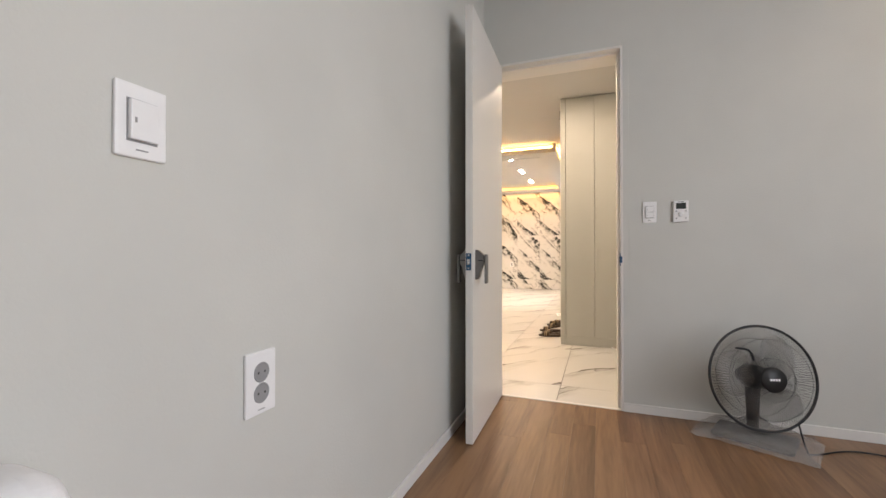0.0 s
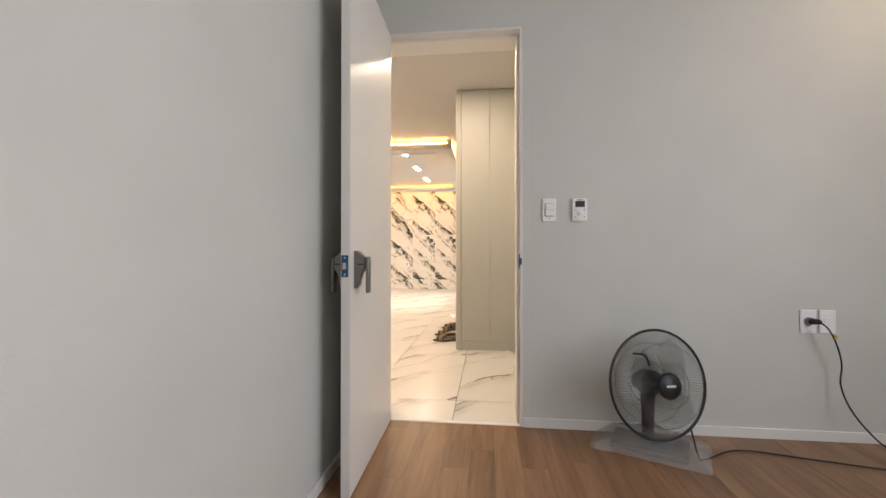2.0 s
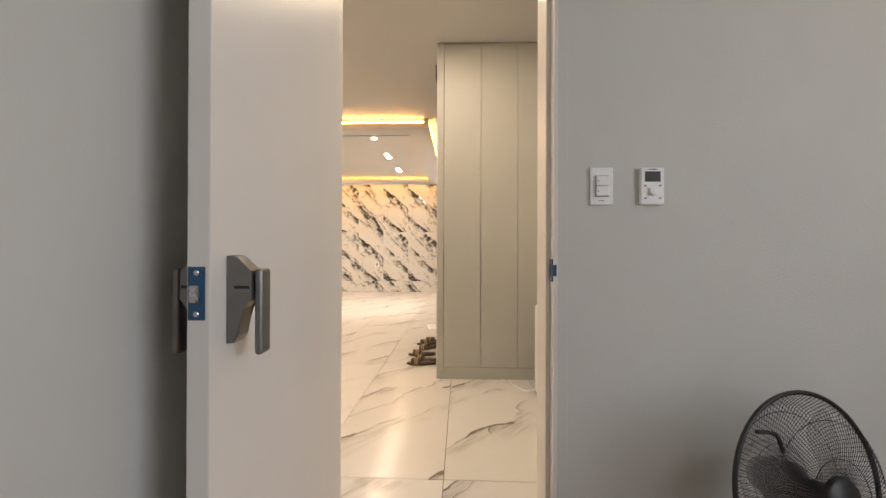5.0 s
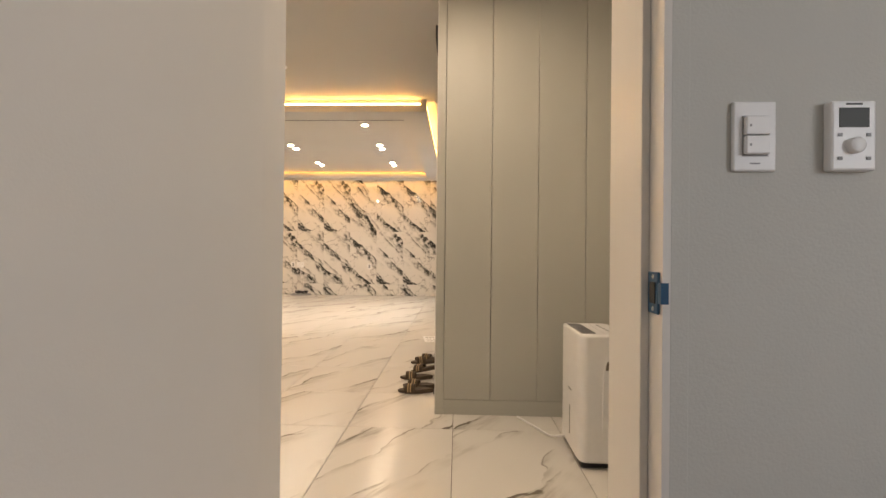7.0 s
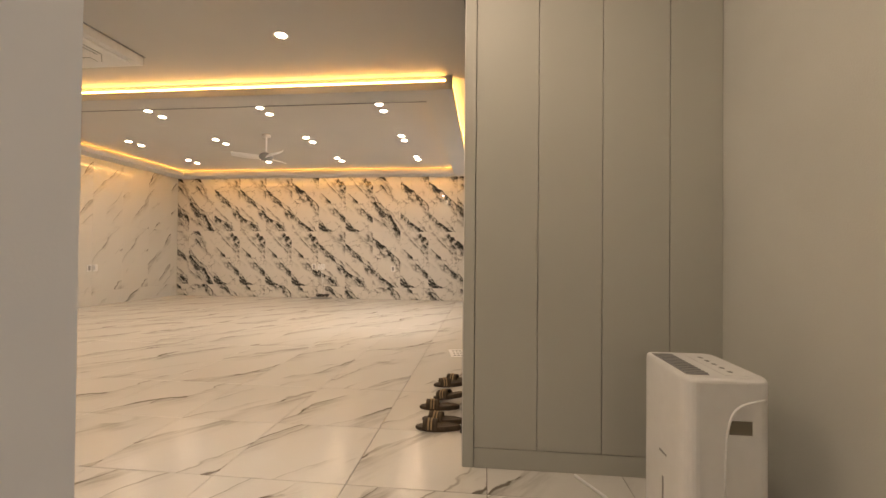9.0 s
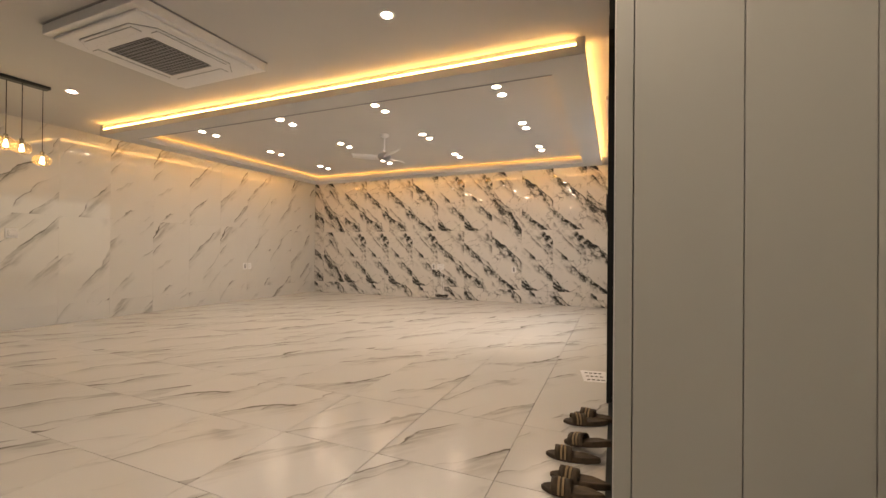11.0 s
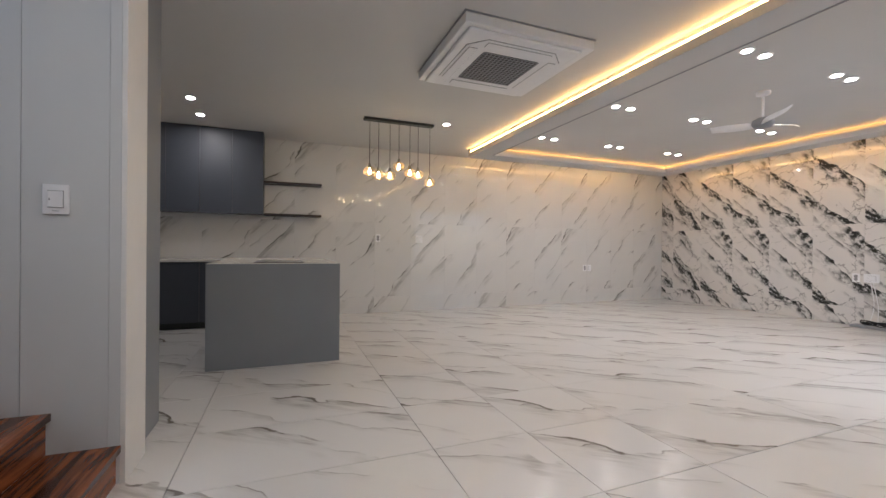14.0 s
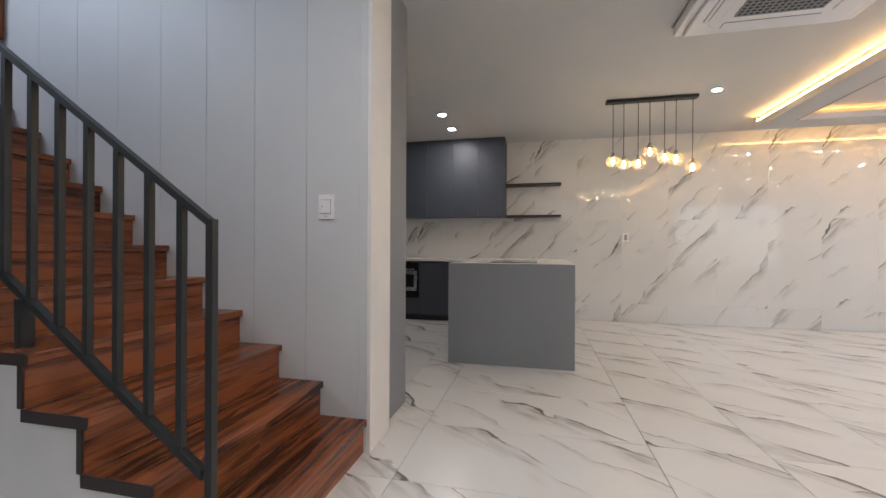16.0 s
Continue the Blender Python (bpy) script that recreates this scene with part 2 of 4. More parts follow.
WALLMARBLE = marble("pale_marble_wall_tile", (0.73, 0.715, 0.69), (0.16, 0.15, 0.135), 0.03, (0, 0.68, 0.73), (0, 0.73, -0.68), 0.44, 0.40, 0.50, 1.45, 12, warp=0.5, seed=5.0, ior=1.58)
DARKMARBLE = marble("black_veined_marble_tile", (0.77, 0.74, 0.71), (0.042, 0.043, 0.039), 0.05, (0.707, 0, -0.707), (-0.707, 0, -0.707), 0.45, 0.46, 0.42, 1.25, 4, warp=0.55, clump=0.95, seed=9.0, ior=1.55)
OAK = wood("brown_laminate", (0.13, 0.062, 0.030), (0.30, 0.165, 0.088), 0.38, (9, 0.7, 1), 1.6)
STAIRWOOD = wood("red_brown_stair_wood", (0.032, 0.010, 0.004), (0.26, 0.080, 0.027), 0.26, (0.9, 14, 14), 1.5, strips=(2.2, 30, 30))
STAIREDGE = material("dark_stair_edging", (0.022, 0.010, 0.007), 0.4, vary=0.2, scale=20)


# ---- building blocks ----
def box(bm, x0, x1, y0, y1, z0, z1, bevel=0.0, seg=2):
    vs = [bm.verts.new((x, y, z)) for x in (x0, x1) for y in (y0, y1) for z in (z0, z1)]
    fs = [bm.faces.new([vs[i] for i in f]) for f in ((0, 1, 3, 2), (4, 6, 7, 5), (0, 4, 5, 1), (2, 3, 7, 6), (0, 2, 6, 4), (1, 5, 7, 3))]
    if bevel:
        es = list({e for f in fs for e in f.edges})
        bmesh.ops.bevel(bm, geom=es, offset=bevel, segments=seg, affect="EDGES", profile=0.5)
    return bm


def rod(bm, a, b, r, seg=12, r2=None):
    """A round bar from a to b."""
    a, b = Vector(a), Vector(b)
    q = (b - a).to_track_quat("Z", "Y")
    rings = []
    for p, rr in ((a, r), (b, r if r2 is None else r2)):
        rings.append([bm.verts.new(p + q @ Vector((rr * math.cos(k * math.tau / seg), rr * math.sin(k * math.tau / seg), 0))) for k in range(seg)])
    for k in range(seg):
        bm.faces.new((rings[0][k], rings[0][(k + 1) % seg], rings[1][(k + 1) % seg], rings[1][k]))
    bm.faces.new(list(reversed(rings[0])))
    bm.faces.new(rings[1])
    return bm


def lathe(bm, profile, seg=24, m=Matrix()):
    """Turns (radius, height) pairs about z."""
    rows = []
    for r, z in profile:
        rows.append([bm.verts.new(m @ Vector((max(r, 1e-4) * math.cos(k * math.tau / seg), max(r, 1e-4) * math.sin(k * math.tau / seg), z))) for k in range(seg)])
    for a, b in zip(rows, rows[1:]):
        for k in range(seg):
            bm.faces.new((a[k], a[(k + 1) % seg], b[(k + 1) % seg], b[k]))
    return bm


def torus(bm, radius, r, m=Matrix(), seg=48, sub=6):
    rows = []
    for k in range(seg):
        a = k * math.tau / seg
        rows.append([bm.verts.new(m @ Vector(((radius + r * math.cos(j * math.tau / sub)) * math.cos(a), (radius + r * math.cos(j * math.tau / sub)) * math.sin(a), r * math.sin(j * math.tau / sub)))) for j in range(sub)])
    for k in range(seg):
        for j in range(sub):
            bm.faces.new((rows[k][j], rows[(k + 1) % seg][j], rows[(k + 1) % seg][(j + 1) % sub], rows[k][(j + 1) % sub]))
    return bm


def tube(bm, pts, r, seg=8):
    """A round cable through pts."""
    pts = [Vector(p) for p in pts]
    rows = []
    for i, p in enumerate(pts):
        d = (pts[min(i + 1, len(pts) - 1)] - pts[max(i - 1, 0)]).normalized()
        q = d.to_track_quat("Z", "Y")
        rows.append([bm.verts.new(p + q @ Vector((r * math.cos(k * math.tau / seg), r * math.sin(k * math.tau / seg), 0))) for k in range(seg)])
    for a, b in zip(rows, rows[1:]):
        for k in range(seg):
            bm.faces.new((a[k], a[(k + 1) % seg], b[(k + 1) % seg], b[k]))
    return bm


def curve_points(pts, n=10):
    """A smooth line through pts."""
    pts = [Vector(p) for p in pts]
    ext = [2 * pts[0] - pts[1]] + pts + [2 * pts[-1] - pts[-2]]
    out = []
    for i in range(1, len(ext) - 2):
        a, b, c, d = ext[i - 1:i + 3]
        for k in range(n):
            t = k / n
            out.append(0.5 * (2 * b + (c - a) * t + (2 * a - 5 * b + 4 * c - d) * t * t + (3 * b - a - 3 * c + d) * t ** 3))
    return out + [pts[-1]]


def mesh(name, bm, mat, smooth=False):
    bmesh.ops.recalc_face_normals(bm, faces=bm.faces)
    me = bpy.data.meshes.new(name)
    bm.to_mesh(me)
    bm.free()
    me.materials.append(mat)
    if smooth:
        for p in me.polygons:
            p.use_smooth = True
    return me


def part(name, bm, mat, parent=None, label="", smooth=False, at=None):
    ob = new(name, mesh(name, bm, mat, smooth))
    if parent is not None:
        ob.parent = parent
    if at is not None:
        ob.matrix_basis = at
    if label:
        ob["label"] = label
    return ob


def B(*a, **k):
    return box(bmesh.new(), *a, **k)


def empty(name, at, label, category, group=""):
    ob = new(name)
    ob.matrix_world = at
    return tagged(ob, label, category, group)


def structure(name, bm, mat, label, category):
    return tagged(part(name, bm, mat), label, category, kind="structure")


# ---- plan ----
XL, XR, YF = -6.95, -0.36, 10.9     # living room: marble wall, window wall, far wall
H = 2.56                            # ceiling
BX, BY = -0.68, 2.73                # bedroom: door-side wall and front wall
DX0, DX1, DH = -0.62, 0.184, 2.21   # bedroom doorway
CY = 4.45                           # face of the hall cabinets
TX, TY, PX, PY = -0.21, 4.25, 0.588, 1.165   # tile grid
SX0, SX1 = -2.75, -1.815             # stairs

# floors
floor = structure("floor", B(XL - 0.1, 0.9, -0.3, YF + 0.1, -0.12, -0.008), GROUT, "grey grout bed under polished marble floor tiles", "floor")
floor_bed = structure("floor_bedroom", B(BX - 0.1, 2.7, -2.1, BY + 0.02, -0.14, -0.006), GROUT, "subfloor under brown wood laminate planks", "floor")

# bedroom walls
bm = bmesh.new()
box(bm, BX - 0.12, DX0, BY, BY + 0.2, 0, H + 0.14)
box(bm, DX1, 2.72, BY, BY + 0.2, 0, H + 0.14)
box(bm, DX0, DX1, BY, BY + 0.2, DH, H + 0.14)
structure("wall_bedroom_front", bm, WALLPAPER, "pale grey wallpapered wall with a tall doorway", "wall")
structure("wall_bedroom_side", B(BX - 0.12, BX, -2.1, BY, 0, H + 0.14), WALLPAPER, "pale grey wallpapered wall behind the open door", "wall")
bm = bmesh.new()
box(bm, 2.6, 2.72, -2.1, -0.7, 0, H + 0.14)
box(bm, 2.6, 2.72, 1.1, BY, 0, H + 0.14)
box(bm, 2.6, 2.72, -0.7, 1.1, 0, 0.85)
box(bm, 2.6, 2.72, -0.7, 1.1, 2.15, H + 0.14)
structure("wall_bedroom_right", bm, WALLPAPER, "pale grey wallpapered wall with a window opening", "wall")
structure("wall_bedroom_back", B(BX, 2.6, -2.1, -2.0, 0, H + 0.14), WALLPAPER, "plain pale grey wallpapered bedroom wall", "wall")
structure("ceiling_bedroom", B(BX - 0.12, 2.72, -2.1, BY + 0.1, H + 0.14, H + 0.24), CEILING, "white papered bedroom ceiling", "ceiling")

# hall and living room walls
structure("wall_hall_right", B(0.79, 0.9, BY + 0.2, 4.9, 0, H), WALLPAPER, "pale grey wall at the end of the hall", "wall")
wall_far = structure("wall_far", B(XL - 0.1, XR + 0.1, YF + 0.01, YF + 0.15, 0, H + 0.1), PALEGROUT, "wall faced with black-veined white marble tiles", "wall")
wall_left = structure("wall_left", B(XL - 0.15, XL - 0.01, -0.3, YF + 0.1, 0, H + 0.1), PALEGROUT, "wall faced with polished pale marble tiles", "wall")
bm = bmesh.new()
box(bm, XR, XR + 0.14, 6.25, 7.5, 0, H)
box(bm, XR, XR + 0.14, 10.1, YF, 0, H)
box(bm, XR, XR + 0.14, 7.5, 10.1, 0, 0.35)
box(bm, XR, XR + 0.14, 7.5, 10.1, 2.25, H)
structure("wall_window", bm, WALLPAPER, "pale wall with a wide window by the living room", "wall")
structure("wall_kitchen_back", B(XL, -3.0, -0.3, -0.2, 0, H), WALLPAPER, "plain pale wall closing the kitchen", "wall")

# ceilings
bm = bmesh.new()
box(bm, XL - 0.15, XR + 0.14, 2.92, YF + 0.15, H, H + 0.12)
box(bm, XR + 0.14, 0.9, 2.92, 6.4, H, H + 0.12)
box(bm, XL - 0.15, -3.0, -0.3, 2.92, H, H + 0.12)
structure("ceiling", bm, CEILING, "white papered living room and hall ceiling", "ceiling")

# soffit ring under the ceiling
SO = (-6.42, -0.53, 6.19, 10.3)      # outer edges x0 x1 y0 y1
SI = (-6.12, -0.80, 6.46, 10.02)     # inner edges
SZ0, SZ1 = 2.43, 2.50


def ring(bm, o, i, z0, z1):
    box(bm, o[0], o[1], o[2], i[2], z0, z1)
    box(bm, o[0], o[1], i[3], o[3], z0, z1)
    box(bm, o[0], i[0], i[2], i[3], z0, z1)
    box(bm, i[1], o[1], i[2], i[3], z0, z1)
    return bm


soffit = empty("ceiling_soffit", pose(0, 0, 0), "white dropped ceiling frame with warm hidden strip lights", "ceiling soffit")
part("frame", ring(bmesh.new(), SO, SI, SZ0, SZ1), CEILING, soffit)
neck_o = (SO[0] + 0.014, SO[1] - 0.014, SO[2] + 0.016, SO[3] - 0.014)
neck_i = (SI[0] - 0.11, SI[1] + 0.11, SI[2] - 0.11, SI[3] + 0.11)
part("hanger", ring(bmesh.new(), neck_o, neck_i, SZ1, H), CEILING, soffit)
e = 0.012
strip_boxes = [
    (neck_o[0] + 0.05, neck_o[1] - 0.03, neck_o[2] - e, neck_o[2] - 0.001), (neck_o[0], neck_o[1], neck_o[3] + 0.001, neck_o[3] + e),
    (neck_o[0] - e, neck_o[0] - 0.001, neck_o[2], neck_o[3]), (neck_o[1] + 0.001, neck_o[1] + e, neck_o[2] + 0.08, neck_o[3]),
    (neck_i[0], neck_i[1], neck_i[2] + 0.001, neck_i[2] + e), (neck_i[0], neck_i[1], neck_i[3] - e, neck_i[3] - 0.001),
    (neck_i[0] + 0.001, neck_i[0] + e, neck_i[2] + e, neck_i[3] - e), (neck_i[1] - e, neck_i[1] - 0.001, neck_i[2] + e, neck_i[3] - e)]
for k, s in enumerate(strip_boxes):
    part("led_strip", B(*s, SZ1 + 0.004, SZ1 + 0.018), STRIP if k < 4 else DIMSTRIP, soffit, "glowing amber strip light")
# Thin dark strip along the near inner edge.
part("edge_trim", B(SI[0], SI[1], SI[2] + 0.001, SI[2] + 0.016, SZ0 - 0.004, SZ0 + 0.02), GREYPLASTIC, soffit, "thin dark strip along the inner edge")
part("end_cap", B(SO[1] - 0.06, SO[1] - 0.001, SO[2] + 0.001, SO[2] + 0.06, SZ1 + 0.001, H - 0.001), CEILING, soffit)
part("end_cap", B(SO[0] + 0.001, SO[0] + 0.06, SO[2] + 0.001, SO[2] + 0.06, SZ1 + 0.001, H - 0.001), CEILING, soffit)


# ---- downlights ----
def downlight(x, y, z):
    ob = empty("downlight", pose(x, y, z), "round recessed white downlight, switched on", "downlight", "ceiling downlights")
    part("trim_ring", lathe(bmesh.new(), [(0.040, -0.001), (0.042, -0.004), (0.052, -0.004), (0.056, 0.0)], 20), WHITE, ob, smooth=True)
    bm = bmesh.new()
    bmesh.ops.create_circle(bm, cap_ends=True, segments=20, radius=0.034, matrix=Matrix.Translation((0, 0, -0.003)))
    part("lens", bm, LAMP, ob, "bright warm-white lens")
    return ob


first = downlight(-1.37, 6.85, H)
spots = [(x, y) for x in (-1.37, -2.72, -4.06, -5.42) for y in (6.85, 7.06, 8.03, 8.25, 9.23, 9.46)][1:]
# The lamp at (-1.73, 3.63) is unseen, added to brighten the hall.
spots += [(-5.36, 5.40), (-1.73, 5.43), (-5.535, 2.61), (-6.12, 2.60), (-0.26, 3.63), (-1.73, 3.63)]
for x, y in spots:
    lamp_ = copy_thing(first, pose(x, y, H))
    if y == 3.63:
        lamp_.scale = (1.35, 1.35, 1)
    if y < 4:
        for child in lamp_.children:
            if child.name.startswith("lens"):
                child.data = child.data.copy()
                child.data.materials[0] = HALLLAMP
copy_thing(first, pose(2.1, 2.15, H + 0.14))

# ---- bedroom ----
bb = structure("baseboard", B(DX1 + 0.003, 2.6, BY - 0.012, BY, 0, 0.052, bevel=0.002), TRIM, "low white baseboard under the grey wall", "baseboard")
structure("baseboard_side", B(BX, BX + 0.012, -2.0, BY - 0.02, 0, 0.052, bevel=0.002), TRIM, "low white baseboard behind the door", "baseboard")
frame_ob = empty("door_frame", pose(0, 0, 0), "beige door lining of the bedroom doorway", "door frame")
frame_ob["kind"] = "structure"
part("jamb", B(DX1 - 0.012, DX1 + 0.002, BY - 0.006, BY + 0.206, 0, DH), DOOR, frame_ob)
part("jamb", B(DX0 - 0.002, DX0 + 0.012, BY - 0.006, BY + 0.206, 0, DH), DOOR, frame_ob)
part("head", B(DX0 + 0.012, DX1 - 0.012, BY - 0.006, BY + 0.206, DH - 0.012, DH + 0.002), DOOR, frame_ob)
part("casing", B(DX1 + 0.002, DX1 + 0.034, BY - 0.006, BY - 0.001, 0.054, DH + 0.03, bevel=0.001), WALLPAPER, frame_ob)
part("stop", B(DX1 - 0.028, DX1 - 0.0121, BY + 0.045, BY + 0.206, 0, DH - 0.012, bevel=0.002), DOOR, frame_ob)
part("stop", B(DX0 + 0.012, DX1 - 0.0285, BY + 0.045, BY + 0.206, DH - 0.026, DH - 0.012, bevel=0.002), DOOR, frame_ob)
strike = part("strike_plate", B(DX1 - 0.017, DX1 - 0.012, BY + 0.002, BY + 0.041, 0.872, 0.949, bevel=0.002), BLUEFILM, frame_ob, "blue film on a metal strike plate")
part("slot", B(DX1 - 0.0185, DX1 - 0.017, BY + 0.010, BY + 0.030, 0.891, 0.930), DARKPLASTIC, strike)
for z in (0.940, 0.881):
    part("screw", lathe(bmesh.new(), [(0.0, 0.0015), (0.0035, 0.001), (0.0045, 0)], 12, pose(DX1 - 0.017, BY + 0.020, z, 0, -90)), STEEL, strike)
part("lip", B(DX1 - 0.0165, DX1 - 0.0121, BY - 0.0095, BY + 0.0019, 0.892, 0.930), BLUEFILM, strike)
part("lip", B(DX1 - 0.0122, DX1 - 0.003, BY - 0.0095, BY - 0.0065, 0.892, 0.930), BLUEFILM, strike)
structure("threshold", B(DX0 + 0.012, DX1 - 0.0125, BY + 0.002, BY + 0.03, -0.006, 0.002), TRIM, "thin pale strip between laminate and tiles", "threshold")


def lever(side, parent):
    """Lever handle on a door face; side is the way it stands off."""
    bm = bmesh.new()
    prof = ((0.0, 0.062), (0.010, 0.063), (0.018, 0.059), (0.043, 0.036), (0.044, -0.014), (0.034, -0.018), (0.027, -0.028), (0.024, -0.050), (0.021, -0.074), (0.012, -0.087), (0.0, -0.088))
    ends = [[bm.verts.new((side * x, y, z)) for x, z in prof] for y in (-0.019, 0.019)]
    bm.faces.new(ends[0])
    bm.faces.new(list(reversed(ends[1])))
    for k in range(len(prof)):
        bm.faces.new((ends[0][k], ends[1][k], ends[1][(k + 1) % len(prof)], ends[0][(k + 1) % len(prof)]))
    bmesh.ops.bevel(bm, geom=[e_ for e_ in bm.edges if abs(e_.verts[0].co.y - e_.verts[1].co.y) < 1e-4], offset=0.003, segments=2, affect="EDGES", profile=0.5)
    h = part("handle", bm, GUNMETAL, parent, "dark nickel lever handle")
    part("grip", B(min(side * 0.046, side * 0.060), max(side * 0.046, side * 0.060), -0.016, 0.022, -0.108, 0.040, bevel=0.0065, seg=3), GUNMETAL, h)
    part("neck", B(min(side * 0.040, side * 0.047), max(side * 0.040, side * 0.047), -0.010, 0.014, -0.006, 0.028), DARKPLASTIC, h)
    part("slit", B(min(side * 0.014, side * 0.040), max(side * 0.014, side * 0.040), -0.0196, -0.0191, 0.006, 0.011), DARKPLASTIC, h)
    return h


door = empty("door", pose(DX0 + 0.066, BY - 0.012, 0.0, 0, 0, 1.5), "white bedroom door standing open against the wall", "door")
part("leaf", B(-0.037, 0.0, -0.745, 0.0, 0.008, DH - 0.02, bevel=0.0015), DOOR, door)
for s, x in ((1, 0.0), (-1, -0.037)):
    lever(s, door).matrix_basis = pose(x, -0.68, 0.905)
latch = part("latch_plate", B(-0.034, -0.007, -0.748, -0.745, 0.865, 0.95, bevel=0.001), BLUEFILM, door, "blue film on the latch plate")
part("bolt", B(-0.028, -0.013, -0.757, -0.748, 0.893, 0.921, bevel=0.003), STEEL, latch)
for z in (0.875, 0.940):
    part("screw", lathe(bmesh.new(), [(0.0, 0.0015), (0.0035, 0.001), (0.0045, 0)], 12, pose(-0.0205, -0.748, z, 90)), STEEL, latch)


def wall_switch(m, w, h, keys, label, group=""):
    """Switch plate; local x along the wall, local y into the room, z up."""
    ob = empty("light_switch", m, label, "light switch", group)
    part("plate", B(-w / 2, w / 2, 0, 0.009, -h / 2, h / 2, bevel=0.003), WHITE, ob)
    part("rim", B(-w * 0.30, w * 0.30, 0.009, 0.010, -h * 0.29, h * 0.29), GREYPLASTIC, ob)
    k = h * 0.55 / keys
    for i in range(keys):
        z0 = -h * 0.275 + i * k
        key = part("rocker", B(-w * 0.28, w * 0.28, 0.0095, 0.019, z0 + 0.001, z0 + k - 0.001, bevel=0.002), WHITE, ob)
        part("mark", B(w * 0.17, w * 0.21, 0.019, 0.0195, z0 + k * 0.42, z0 + k * 0.55), GREYPLASTIC, key)
    part("label_bar", B(-w * 0.12, w * 0.12, 0.009, 0.0094, -h * 0.40, -h * 0.38), GREYPLASTIC, ob)
    return ob


def socket_plate(m, w, h, cups, label, gang=True):
    ob = empty("wall_socket", m, label, "wall socket")
    part("plate", B(-w / 2, w / 2, 0, 0.009, -h / 2, h / 2, bevel=0.003), WHITE, ob)
    for i in range(cups):
        z = (i - (cups - 1) / 2) * h * 0.33
        r = min(w * 0.28, 0.021)
        cup = part("cup", lathe(bmesh.new(), [(r + 0.002, 0.0093), (r, 0.0105), (r - 0.002, 0.0095), (r - 0.002, 0.0092), (0, 0.0091)], 24, pose(0, 0, z, -90)), GREYPLASTIC, ob)
        for dx in (-0.0095, 0.0095):
            part("pin_hole", lathe(bmesh.new(), [(0.0028, 0.0098), (0, 0.0099)], 10, pose(dx, 0, z, -90)), DARKPLASTIC, cup)
    part("label_bar", B(-w * 0.12, w * 0.12, 0.009, 0.0094, -h * 0.43, -h * 0.415), GREYPLASTIC, ob)
    return ob


FRONT = lambda x, z: pose(x, BY, z, 0, 0, 180)        # on the bedroom's front wall
SIDE = lambda y, z: pose(BX, y, z, 0, 0, -90)         # on the bedroom's side wall
wall_switch(FRONT(0.329, 1.192), 0.074, 0.124, 2, "white two-key light switch on the grey wall")
wall_switch(SIDE(0.497, 1.172), 0.083, 0.123, 1, "large white one-key switch on the grey wall")
socket_plate(SIDE(0.760, 0.658), 0.087, 0.142, 2, "white double wall socket, empty")
th = empty("thermostat", FRONT(0.49, 1.191), "white wall thermostat with a small dark display", "thermostat")
part("body", B(-0.038, 0.038, 0, 0.018, -0.061, 0.061, bevel=0.004), WHITE, th)
part("display", B(-0.025, 0.025, 0.018, 0.0188, 0.014, 0.048), LCD, th, "dark display")
part("dial", lathe(bmesh.new(), [(0.014, 0.018), (0.0135, 0.026), (0.011, 0.0275), (0, 0.0275)], 24, pose(0, 0, -0.018, -90)), WHITE, th, smooth=True)
for dx in (-0.024, 0.024):
    for z in (0.001, -0.04):
        part("button", B(dx - 0.004, dx + 0.004, 0.018, 0.0195, z - 0.003, z + 0.003, bevel=0.001), GREYPLASTIC, th)
part("label_bar", B(-0.014, 0.014, 0.018, 0.0184, 0.053, 0.056), DARKPLASTIC, th)
socket_plate(FRONT(1.622, 0.607), 0.075, 0.118, 1, "white single wall socket with a black plug in it")
dp = empty("data_outlet", FRONT(1.712, 0.607), "white blank data outlet beside the socket", "wall outlet")
part("plate", B(-0.0375, 0.0375, 0, 0.009, -0.059, 0.059, bevel=0.003), WHITE, dp)
part("cover", B(-0.018, 0.018, 0.009, 0.011, -0.022, 0.022, bevel=0.001), WHITE, dp)


